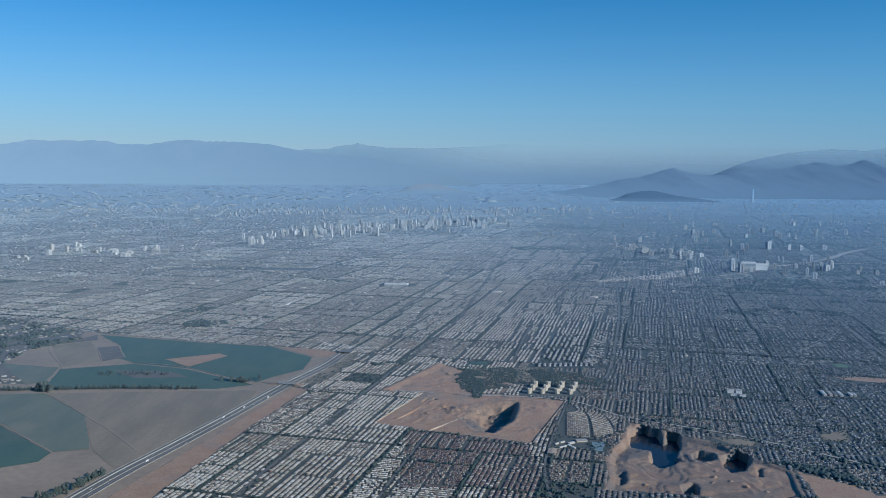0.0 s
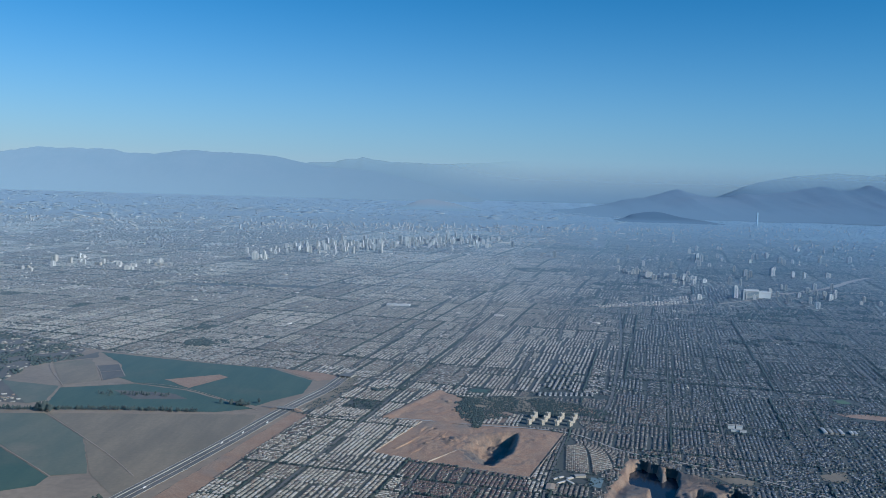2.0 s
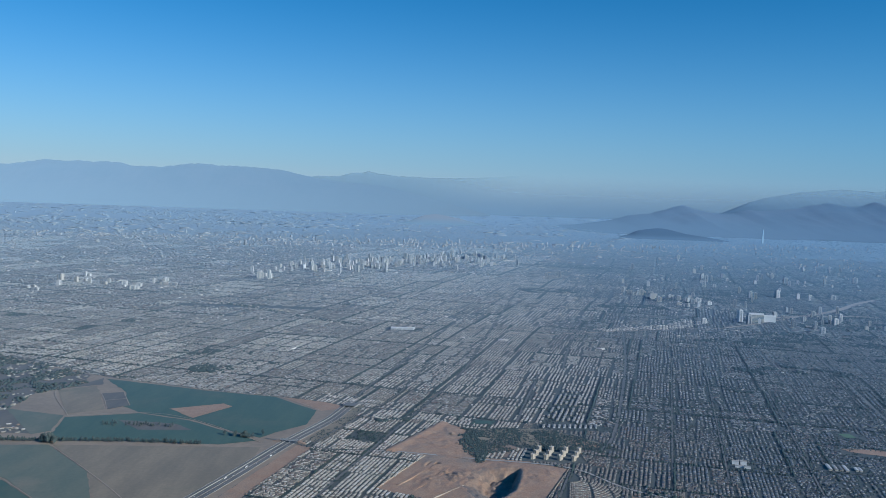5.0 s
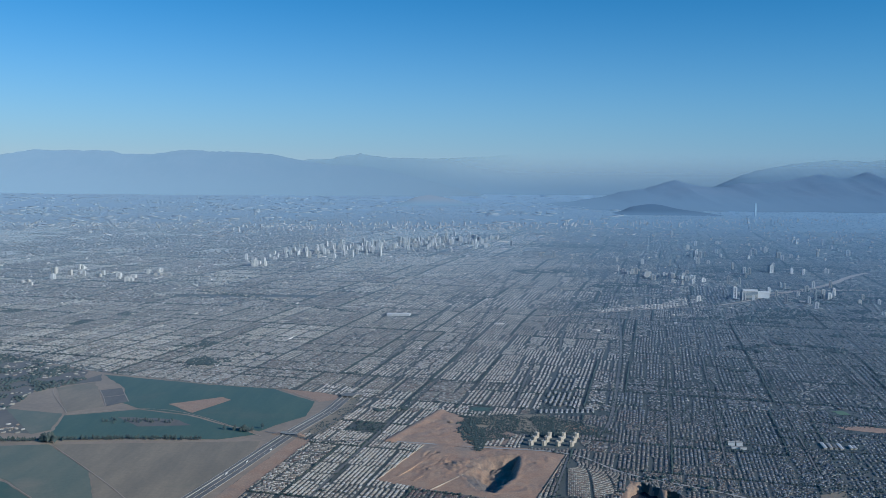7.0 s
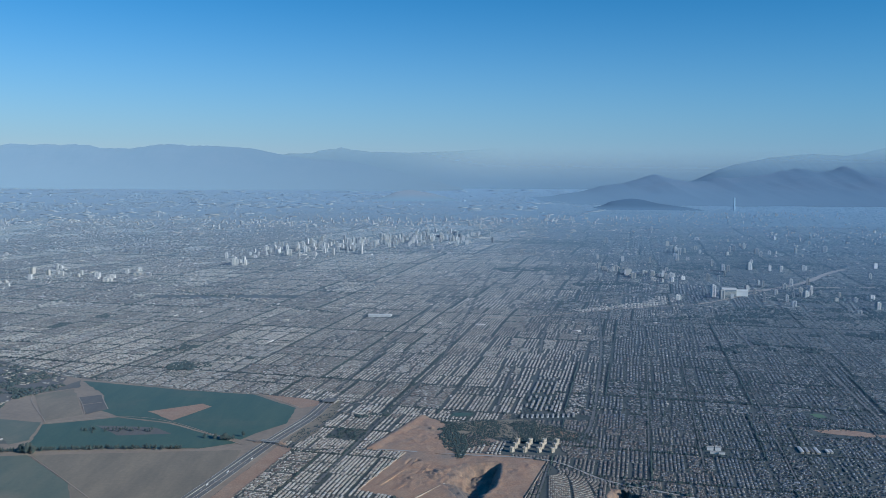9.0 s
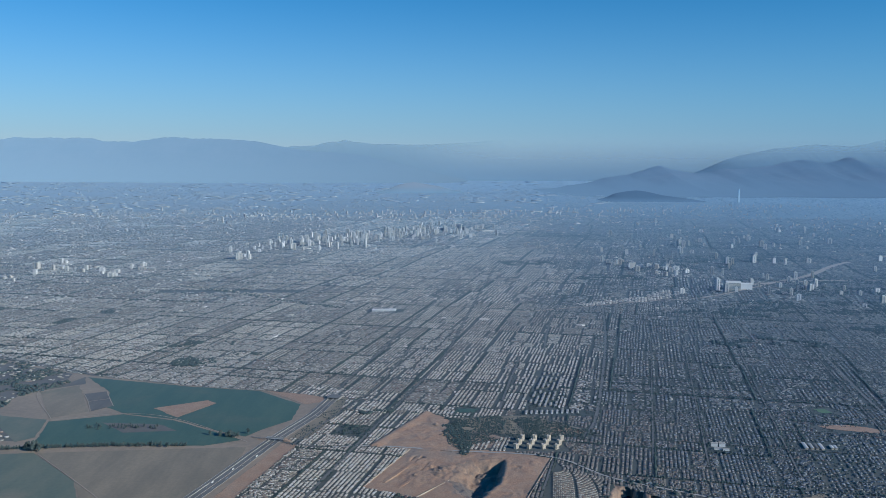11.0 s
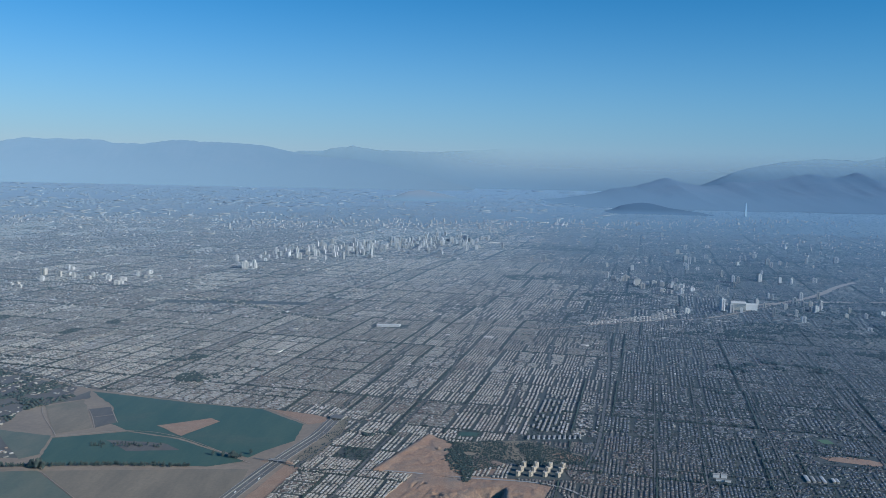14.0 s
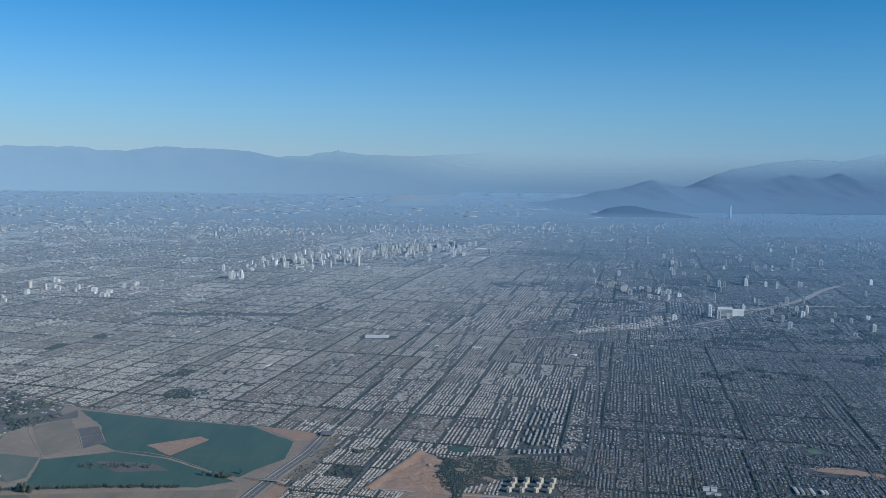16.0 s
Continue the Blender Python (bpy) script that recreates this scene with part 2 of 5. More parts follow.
M_court = material("court_paint", two_tone((0.16, 0.25, 0.28), (0.20, 0.29, 0.31), 0.2, 1.5, 0.3), 0.8)
M_lawn = material("sports_lawn", two_tone((0.09, 0.17, 0.06), (0.12, 0.21, 0.07), 0.2, 1.5, 0.3), 0.9)


def range_material(name, tone, share, foot, rise, thin=None, along=None):
    """Far slopes: rock and scrub, with blue haze painted into the colour, thicker towards the foot. thin: heights
    between which the crest turns transparent, imitating haze; along: from where to where eastwards other heights take
    over.
    """
    m = bpy.data.materials.new(name)
    m.use_nodes = True
    nt = m.node_tree
    nt.nodes.clear()
    face = nt.nodes.new("ShaderNodeNewGeometry")
    place = nt.nodes.new("ShaderNodeSeparateXYZ")
    nt.links.new(face.outputs["Position"], place.inputs[0])

    def climb(lo, hi, way="Z"):
        r = nt.nodes.new("ShaderNodeMapRange")
        r.interpolation_type = "SMOOTHSTEP"
        r.inputs["From Min"].default_value, r.inputs["From Max"].default_value = min(lo, hi), max(lo, hi)
        if lo > hi:
            r.inputs["To Min"].default_value, r.inputs["To Max"].default_value = 1.0, 0.0
        nt.links.new(place.outputs[way], r.inputs["Value"])
        return r.outputs["Result"]

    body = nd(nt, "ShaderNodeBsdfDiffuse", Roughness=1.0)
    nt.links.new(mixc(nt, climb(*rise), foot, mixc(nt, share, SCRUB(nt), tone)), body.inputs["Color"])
    soft_face = nt.nodes.new("ShaderNodeVectorMath")
    soft_face.operation = "ADD"
    nt.links.new(face.outputs["Normal"], soft_face.inputs[0])
    soft_face.inputs[1].default_value = (0.0, -2.0, 2.6)
    even = nt.nodes.new("ShaderNodeVectorMath")
    even.operation = "NORMALIZE"
    nt.links.new(soft_face.outputs[0], even.inputs[0])
    nt.links.new(even.outputs[0], body.inputs["Normal"])
    out = nt.nodes.new("ShaderNodeOutputMaterial")
    shown = body.outputs[0]
    # haze over the crest, imitated by fading the slope to transparent
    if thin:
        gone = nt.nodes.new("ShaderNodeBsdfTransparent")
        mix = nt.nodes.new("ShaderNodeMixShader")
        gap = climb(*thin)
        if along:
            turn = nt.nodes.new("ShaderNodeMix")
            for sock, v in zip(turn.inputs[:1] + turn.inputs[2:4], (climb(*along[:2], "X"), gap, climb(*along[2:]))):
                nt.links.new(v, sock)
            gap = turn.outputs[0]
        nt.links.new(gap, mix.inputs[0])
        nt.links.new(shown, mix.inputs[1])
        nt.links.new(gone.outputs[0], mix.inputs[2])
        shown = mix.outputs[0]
    nt.links.new(shown, out.inputs["Surface"])
    return m


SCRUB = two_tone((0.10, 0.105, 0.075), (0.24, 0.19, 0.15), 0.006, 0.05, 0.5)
# painted haze tones for the feet in west, middle and east
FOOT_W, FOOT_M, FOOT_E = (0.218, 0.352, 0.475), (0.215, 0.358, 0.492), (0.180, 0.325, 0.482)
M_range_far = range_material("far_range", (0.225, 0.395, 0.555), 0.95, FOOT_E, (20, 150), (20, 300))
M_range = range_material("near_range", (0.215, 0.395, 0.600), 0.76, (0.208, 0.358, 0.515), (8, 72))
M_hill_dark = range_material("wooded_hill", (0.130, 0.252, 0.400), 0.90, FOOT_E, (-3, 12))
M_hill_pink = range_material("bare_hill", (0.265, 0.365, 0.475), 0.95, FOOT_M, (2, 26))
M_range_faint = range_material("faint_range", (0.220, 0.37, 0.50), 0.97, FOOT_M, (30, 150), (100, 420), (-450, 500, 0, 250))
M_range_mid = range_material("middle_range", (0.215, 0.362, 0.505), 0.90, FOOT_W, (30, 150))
M_pool = material("quarry_water", two_tone((0.008, 0.013, 0.028), (0.012, 0.019, 0.037), 0.2, 2.0, 0.2), 0.15, 0, 1, 0.02)

# ---- mesh helpers ----


def part(name, bm, mat, parent=None, label=""):
    me = bpy.data.meshes.new(name)
    bm.to_mesh(me)
    bm.free()
    me.materials.append(mat)
    ob = new(name, me)
    ob.parent = parent
    if label:
        ob["label"] = label
    return ob


def empty(name, label, category, group="", m=None):
    e = new(name)
    e.empty_display_size = 0.5
    if m is not None:
        e.matrix_basis = m
    return tagged(e, label, category, group)


def add_box(bm, x0, y0, z0, x1, y1, z1):
    v = [bm.verts.new(p) for p in ((x0, y0, z0), (x1, y0, z0), (x1, y1, z0), (x0, y1, z0), (x0, y0, z1), (x1, y0, z1), (x1, y1, z1), (x0, y1, z1))]
    for f in ((0, 1, 5, 4), (1, 2, 6, 5), (2, 3, 7, 6), (3, 0, 4, 7), (4, 5, 6, 7), (3, 2, 1, 0)):
        bm.faces.new([v[i] for i in f])
    return v


def box_bm(*dims):
    bm = bmesh.new()
    add_box(bm, *dims)
    return bm


def ribbon(points, half, z=0.05, thick=0.0):
    """A strip along a line of (x, y), with mitred corners; with thickness it is a wall or slab."""
    bm = bmesh.new()
    pts = [Vector((*p, 0)) for p in points]
    rows = []
    for i, p in enumerate(pts):
        a, b = pts[max(i - 1, 0)], pts[min(i + 1, len(pts) - 1)]
        d = (b - a).normalized()
        s = Vector((d.y, -d.x, 0)) * half
        rows.append([(p - s) + Vector((0, 0, z)), (p + s) + Vector((0, 0, z))])
    lo = [[bm.verts.new(q) for q in r] for r in rows]
    if not thick:
        for a, b in zip(lo, lo[1:]):
            bm.faces.new((a[0], a[1], b[1], b[0]))
    else:
        hi = [[bm.verts.new(q + Vector((0, 0, thick))) for q in r] for r in rows]
        for a, b, c, d in zip(lo, lo[1:], hi, hi[1:]):
            bm.faces.new((c[0], c[1], d[1], d[0]))
            bm.faces.new((a[1], b[1], d[1], c[1]))
            bm.faces.new((b[0], a[0], c[0], d[0]))
        bm.faces.new((lo[0][0], lo[0][1], hi[0][1], hi[0][0]))
        bm.faces.new((lo[-1][1], lo[-1][0], hi[-1][0], hi[-1][1]))
    bmesh.ops.recalc_face_normals(bm, faces=bm.faces)
    return bm


def smooth_line(points, step=4.0):
    """Catmull-Rom through the points."""
    out = []
    p = [Vector(q) for q in points]
    p = [2 * p[0] - p[1]] + p + [2 * p[-1] - p[-2]]
    for a, b, c, d in zip(p, p[1:], p[2:], p[3:]):
        n = max(2, int((c - b).length / step))
        for i in range(n):
            t = i / n
            out.append(0.5 * (2 * b + (c - a) * t + (2 * a - 5 * b + 4 * c - d) * t * t + (3 * b - a - 3 * c + d) * t ** 3))
    out.append(p[-2])
    return [(q.x, q.y) for q in out]


def offset_line(points, s):
    out = []
    for i, p in enumerate(points):
        a, b = points[max(i - 1, 0)], points[min(i + 1, len(points) - 1)]
        dx, dy = b[0] - a[0], b[1] - a[1]
        n = math.hypot(dx, dy)
        out.append((p[0] + dy / n * s, p[1] - dx / n * s))
    return out


def inside(poly, x, y):
    """Which of the points lie in the polygon."""
    hit = np.zeros(len(x), bool)
    n = len(poly)
    for i in range(n):
        x0, y0 = poly[i]
        x1, y1 = poly[(i + 1) % n]
        if y0 == y1:
            continue
        c = ((y0 > y) != (y1 > y)) & (x < (x1 - x0) * (y - y0) / (y1 - y0) + x0)
        hit ^= c
    return hit


def edge_distance(poly, x, y, closed=True):
    best = np.full(len(x), 1e9)
    n = len(poly)
    for i in range(n if closed else n - 1):
        x0, y0 = poly[i]
        x1, y1 = poly[(i + 1) % n]
        dx, dy = x1 - x0, y1 - y0
        t = np.clip(((x - x0) * dx + (y - y0) * dy) / (dx * dx + dy * dy), 0, 1)
        best = np.minimum(best, np.hypot(x - x0 - t * dx, y - y0 - t * dy))
    return best


def smooth_noise(x, y, scale, seed):
    """Value noise on a lattice, smooth, between -1 and 1."""
    rng = np.random.default_rng(seed)
    tab = rng.uniform(-1, 1, (256, 256))
    fx, fy = x * scale + 1000.3, y * scale + 1000.7
    ix, iy = np.floor(fx).astype(int), np.floor(fy).astype(int)
    tx, ty = fx - ix, fy - iy
    tx, ty = tx * tx * (3 - 2 * tx), ty * ty * (3 - 2 * ty)
    g = lambda a, b: tab[a & 255, b & 255]
    return (g(ix, iy) * (1 - tx) + g(ix + 1, iy) * tx) * (1 - ty) + (g(ix, iy + 1) * (1 - tx) + g(ix + 1, iy + 1) * tx) * ty


def mesh_from(name, verts, faces, mats, mat_ids):
    """verts (n, 3); faces: list of (m, k) index arrays; mat_ids: for each array, its slot or an array of slots."""
    me = bpy.data.meshes.new(name)
    me.vertices.add(len(verts))
    me.vertices.foreach_set("co", np.ascontiguousarray(verts, np.float32).ravel())
    total = np.concatenate([np.full(len(f), f.shape[1], np.int32) for f in faces])
    loops = np.concatenate([f.ravel() for f in faces]).astype(np.int32)
    me.loops.add(len(loops))
    me.loops.foreach_set("vertex_index", loops)
    me.polygons.add(len(total))
    start = np.concatenate([[0], np.cumsum(total)[:-1]]).astype(np.int32)
    me.polygons.foreach_set("loop_start", start)
    me.polygons.foreach_set("loop_total", total)
    ids = np.concatenate([np.broadcast_to(np.asarray(i, np.int32), len(f)) for f, i in zip(faces, mat_ids)])
    for m in mats:
        me.materials.append(m)
    me.polygons.foreach_set("material_index", np.ascontiguousarray(ids))
    me.update(calc_edges=True)
    return me


def scatter(name, shape, pos, yaw, size, mats):
    """Many solid copies of a small shape joined in one mesh. shape: verts, [(faces, slot), ...]."""
    tv, tf = shape
    tv = np.asarray(tv, float)
    n, k = len(pos), len(tv)
    c, s = np.cos(yaw)[:, None], np.sin(yaw)[:, None]
    x, y, z = (tv[None, :, i] * size[:, i:i + 1] for i in range(3))
    v = np.stack([x * c - y * s + pos[:, 0:1], x * s + y * c + pos[:, 1:2], z + pos[:, 2:3]], -1).reshape(-1, 3)
    base = (np.arange(n) * k)[:, None, None]
    faces = [(np.asarray(f)[None] + base).reshape(-1, len(f[0])) for f, _ in tf]
    return mesh_from(name, v, faces, mats, [i for _, i in tf])


# unit house: walls of height 1, gable roof above, along x
HOUSE = ([(-.5, -.5, 0), (.5, -.5, 0), (.5, .5, 0), (-.5, .5, 0), (-.5, -.5, 1), (.5, -.5, 1), (.5, .5, 1), (-.5, .5, 1),
          (-.52, -.58, .95), (.52, -.58, .95), (.52, .58, .95), (-.52, .58, .95), (-.52, 0, 1.36), (.52, 0, 1.36)],
         [([(0, 1, 5, 4), (1, 2, 6, 5), (2, 3, 7, 6), (3, 0, 4, 7)], 0), ([(8, 9, 13, 12), (10, 11, 12, 13)], 1), ([(9, 10, 13), (11, 8, 12)], 1)])
BLOCK = ([(-.5, -.5, 0), (.5, -.5, 0), (.5, .5, 0), (-.5, .5, 0), (-.5, -.5, 1), (.5, -.5, 1), (.5, .5, 1), (-.5, .5, 1),
          (-.5, -.5, 1), (.5, -.5, 1), (.5, .5, 1), (-.5, .5, 1)],
         [([(0, 1, 5, 4), (1, 2, 6, 5), (2, 3, 7, 6), (3, 0, 4, 7)], 0), ([(8, 9, 10, 11)], 1)])


def clump_shape(seed, flat=0.75):
    bm = bmesh.new()
    bmesh.ops.create_icosphere(bm, subdivisions=1, radius=0.5)
    rng = random.Random(seed)
    v = [tuple(c * rng.uniform(0.72, 1.25) for c in w.co) for w in bm.verts]
    v = [(a, b, c * flat + 0.36) for a, b, c in v]
    bm.verts.index_update()
    f = [tuple(w.index for w in q.verts) for q in bm.faces]
    bm.free()
    return v, [(f, 0)]


# ---- plan ----
TILT = radians(14)
UX, UY = math.cos(TILT), -math.sin(TILT)
VX, VY = math.sin(TILT), math.cos(TILT)


def uv_to_xy(u, v):
    return u * UX + v * VX, u * UY + v * VY


def xy_to_uv(x, y):
    return x * UX + y * UY, x * VX + y * VY


FARM = [(-420, 470), (-222.4, 431.0), (-165.4, 396.6), (-149.4, 389.0), (-101.2, 371.6), (-70.8, 364.9), (-50.2, 345.1), (-40.3, 350.2), (-37.0, 347.4),
        (-50.9, 295.9), (-67.6, 226.8), (-77.0, 190.3), (-82.8, 161.5), (-420, 150)]
VERGE = [(-50.9, 295.9), (-45.6, 292.0), (-48.5, 280.8), (-57.7, 240.4), (-63.0, 210.1), (-66.0, 196.0), (-72.3, 160.7), (-82.8, 161.5), (-77.0, 190.3), (-67.6, 226.8)]
VERGE_EAST = [(-43.9, 299.1), (-50.3, 299.7), (-42.1, 328.1), (-37.4, 353.7), (-34.0, 354.0), (-35.2, 334.0), (-39.4, 310.8)]
VERGE_TOP = [(-70.8, 364.9), (-49.1, 357.5), (-40.3, 350.2), (-50.2, 343.3)]
QUARRY1 = [(-20.0, 252.6), (-6.6, 287.7), (-20.8, 291.3), (-1.2, 333.4), (7.5, 324.0), (10.0, 288.1), (26.7, 285.6), (41.0, 278.7), (25.3, 233.9), (-3.8, 244.7)]
PIT1 = [(5.7, 258.9), (9.0, 272.0), (13.7, 276.8), (25.3, 277.0), (22.6, 258.5), (15.1, 242.8), (10.4, 244.7)]
QUARRY2 = [(56.5, 255.0), (61.9, 249.9), (68.6, 243.7), (78.0, 234.6), (83.0, 222.6), (88.9, 213.1), (85.1, 196.7), (78.1, 191.6), (68.2, 193.5), (49.1, 197.7), (38.0, 198.8), (41.2, 207.6), (42.6, 218.3), (46.2, 229.6), (50.2, 237.1)]
PIT2 = [(52.8, 237.7), (55.3, 248.1), (58.2, 252.0), (60.8, 253.2), (61.9, 249.9), (63.8, 249.4), (63.5, 240.9), (66.4, 246.7), (68.8, 245.2), (67.4, 237.5), (63.6, 228.3), (64.2, 224.7), (60.4, 219.4), (56.7, 219.0), (55.3, 222.8), (57.4, 229.6), (54.7, 232.9)]
PIT3 = [(74.5, 224.9), (78.3, 229.1), (81.2, 230.5), (82.4, 226.8), (81.2, 220.6), (77.2, 214.3), (73.9, 213.0), (73.5, 217.1)]
CRATER = [(-6.0, 278.3), (-4.8, 281.1), (-1.9, 280.8), (-1.2, 279.0), (-3.8, 277.4), (-4.7, 273.8), (-5.8, 274.7)]
RUBBLE = [(0.5, 267.0), (1.4, 270.8), (4.6, 272.0), (6.8, 269.8), (5.1, 266.3), (3.9, 261.8), (1.7, 261.3)]
PIT4 = [(58.4, 202.9), (61.7, 204.8), (62.6, 201.4), (60.2, 198.1), (57.7, 198.4)]
PIT5 = [(67.9, 229.5), (71.2, 231.5), (73.5, 227.7), (72.9, 223.0), (69.8, 221.6), (67.7, 224.8)]
PIT6 = [(81.2, 216.1), (82.6, 215.3), (80.2, 209.5), (78.2, 207.8)]
PIT7 = [(44.5, 212.1), (46.6, 213.8), (45.6, 207.3), (43.5, 204.9)]
TAN_R = [(89.8, 213.4), (99.0, 203.4), (109.7, 188.9), (87.0, 187.6)]
PARK = [(7.5, 324.0), (19.3, 325.6), (37.6, 328.7), (58.3, 310.6), (62.8, 300.4), (46.7, 300.3), (26.7, 299.8), (10.0, 288.1)]
APTS = [(25.8, 284.9), (29.5, 298.5), (46.7, 299.4), (48.6, 284.2)]

# ---- ground ----


def plain(x, y):
    """The valley floor rises gently towards the mountains."""
    x, y = np.asarray(x, float), np.asarray(y, float)
    return 14.0 * np.clip((y - 2400) / 2500, 0, 1.2) ** 1.5



def axis(lo, hi, fine_lo, fine_hi, fine):
    a = list(np.arange(fine_lo, fine_hi + 1e-6, fine))
    s, p = fine, a[-1]
    while p < hi:
        s = min(s * 1.35, 60)
        p = min(p + s, hi)
        a.append(p)
    s, p = fine, a[0]
    while p > lo:
        s = min(s * 1.35, 60)
        p = max(p - s, lo)
        a.insert(0, p)
    return np.array(a)


LAKE = -2.8


def ground_height(x, y):
    z = np.zeros(len(x))
    # the floor of the second quarry lies lower, with benches along its rim
    d = edge_distance(QUARRY2, x, y) * np.where(inside(QUARRY2, x, y), 1, -1)
    d = d + 0.35 * smooth_noise(x, y, 0.2, 50) + 0.2 * smooth_noise(x, y, 0.55, 51)
    west = np.clip((96 - x) / 30, 0.35, 1)
    down = np.clip((d - 0.6) * 0.9, 0, 1.5 * west)
    z -= down
    # winding benches over the quarry floors
    for poly, seed in ((QUARRY2, 80), (QUARRY1, 90)):
        d = edge_distance(poly, x, y)
        w = np.where(inside(poly, x, y), np.clip((d - 1.0) / 4, 0, 1), 0) * (1.0 if seed == 80 else 0.3)
        q = 1.3 * smooth_noise(x, y, 0.045, seed) + 0.8 * smooth_noise(x, y, 0.12, seed + 1) + 0.12 * smooth_noise(x, y, 0.45, seed + 2)
        part_way = (q % 0.3) / 0.3
        z += w * (q + 0.3 - part_way * 0.3 + 0.3 * np.clip(part_way * 6.0 - 2.5, 0, 1))
    for poly, depth, slope, seed in ((PIT1, 3.8, 1.3, 3), (CRATER, 1.0, 1.6, 10),  (PIT4, 2.6, 5.0, 6), (PIT5, 2.4, 4.0, 7), (PIT6, 1.2, 1.6, 8), (PIT7, 1.2, 1.4, 9)):
        d = edge_distance(poly, x, y) * np.where(inside(poly, x, y), 1, -1)
        d = d + 0.35 * smooth_noise(x, y, 0.3, seed) + 0.3 * smooth_noise(x, y, 0.9, seed + 20)
        if seed == 3:
            # a long western slope, a steep eastern face
            slope = np.clip((x - 6) / 12, 0.22, 1.3)
        down = np.clip(d * slope, 0, depth)
        terr = np.floor(down / 1.6) * 1.6 + np.clip((down % 1.6) * 3 - 3.2, 0, 1.6)
        z -= 0.6 * down + 0.4 * np.minimum(terr, depth)
        z += 0.12 * np.exp(-((d + 0.8) / 0.6) ** 2) * (1 + smooth_noise(x, y, 0.5, seed + 40))
    # rubble over the floor of the first pit
    rough = np.where(inside(PIT1, x, y), np.clip(edge_distance(PIT1, x, y) / 2.5, 0, 1), 0)
    z += rough * (0.7 * smooth_noise(x, y, 0.45, 70) + 0.45 * smooth_noise(x, y, 1.0, 71))
    heaped = np.where(inside(RUBBLE, x, y), np.clip(edge_distance(RUBBLE, x, y) / 1.0, 0, 1), 0)
    z += heaped * (0.2 + 0.4 * smooth_noise(x, y, 0.7, 72) + 0.4 * smooth_noise(x, y, 1.6, 73))
    # steep banks down to the two lakes
    for poly, seed in ((PIT2, 4), (PIT3, 5)):
        d = edge_distance(poly, x, y) * np.where(inside(poly, x, y), 1, -1) + 0.25 * smooth_noise(x, y, 0.8, seed)
        z = np.where(d > -0.9, np.minimum(z, LAKE + 0.9 - 4.5 * np.clip(d, -0.9, 0.5) * np.clip(1.1 - d, 0.6, 1.6)), z)
    for poly, amp, seed in ((QUARRY1, 0.12, 11), (QUARRY2, 0.2, 12)):
        d = edge_distance(poly, x, y)
        w = np.where(inside(poly, x, y), np.clip((d - 0.4) / 2, 0, 1), 0)
        busy = np.clip(0.55 + 1.1 * smooth_noise(x, y, 0.09, seed + 5), 0.15, 1.5)
        ridges = sum((1 - np.abs(smooth_noise(x, y, f, seed + 6 + i)) * 2.4) * g for i, (f, g) in enumerate(((0.18, 0.9), (0.45, 0.7), (0.95, 0.5))))
        z += w * amp * busy * ridges
    # cut of the upper part of the first quarry
    d = edge_distance([(-19.5, 290.5), (-1.2, 330.7)], x, y, False)
    z += np.where(inside(QUARRY1, x, y), 0.7 * np.exp(-(d / 2.2) ** 2), 0)
    return z


def build_ground():
    xs, ys = axis(-4600, 4600, -26, 96, 0.46), axis(-400, 4960, 190, 338, 0.46)
    X, Y = np.meshgrid(xs, ys)
    x, y = X.ravel(), Y.ravel()
    z = plain(x, y)
    near = (x > -34) & (x < 125) & (y > 180) & (y < 350)
    z[near] = ground_height(x[near], y[near])
    nx, ny = len(xs), len(ys)
    i = (np.arange(ny - 1)[:, None] * nx + np.arange(nx - 1)[None]).ravel()
    f = np.stack([i, i + 1, i + nx + 1, i + nx], 1)
    cx, cy = x[f].mean(1), y[f].mean(1)
    jx, jy = cx + 0.8 * smooth_noise(cx, cy, 0.5, 60), cy + 0.8 * smooth_noise(cx, cy, 0.5, 61)
    ids = np.zeros(len(f), int)
    q = inside(QUARRY1, jx, jy) | inside(TAN_R, jx, jy)
    ids[q] = 1
    ids[inside(QUARRY2, jx, jy) | inside(PIT1, jx, jy) | inside(RUBBLE, jx, jy)] = 2
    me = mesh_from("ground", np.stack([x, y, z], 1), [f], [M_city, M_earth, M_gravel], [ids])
    tagged(new("ground", me), "flat valley floor of grey city ground with two sandy quarries", "ground", kind="structure")


build_ground()


def patch(name, poly, mat, z, label, category="field"):
    bm = bmesh.new()
    pts = []
    n = len(poly)
    for i in range(n):
        a, b = Vector(poly[i]), Vector(poly[(i + 1) % n])
        k = max(1, int((b - a).length / 2.5))
        for j in range(k):
            p = a.lerp(b, j / k)
            w = 0.45 * noise.noise((p.x * 0.3, p.y * 0.3, z * 50))
            pts.append((p.x + w, p.y + w, z))
    f = bm.faces.new([bm.verts.new(p) for p in pts])
    bmesh.ops.triangulate(bm, faces=[f])
    bmesh.ops.recalc_face_normals(bm, faces=bm.faces)
    return tagged(part(name, bm, mat), label, category, kind="structure")


patch("farmland", FARM, M_dry, 0.03, "dry straw-coloured farmland beside the motorway")
patch("verge", VERGE, M_earth, 0.05, "bare sandy strip along the motorway", "verge")
patch("verge", VERGE_TOP, M_earth, 0.06, "bare sandy strip at the field's edge", "verge")
patch("verge", VERGE_EAST, M_plough, 0.055, "dull brown strip of scrub beside the motorway", "verge")
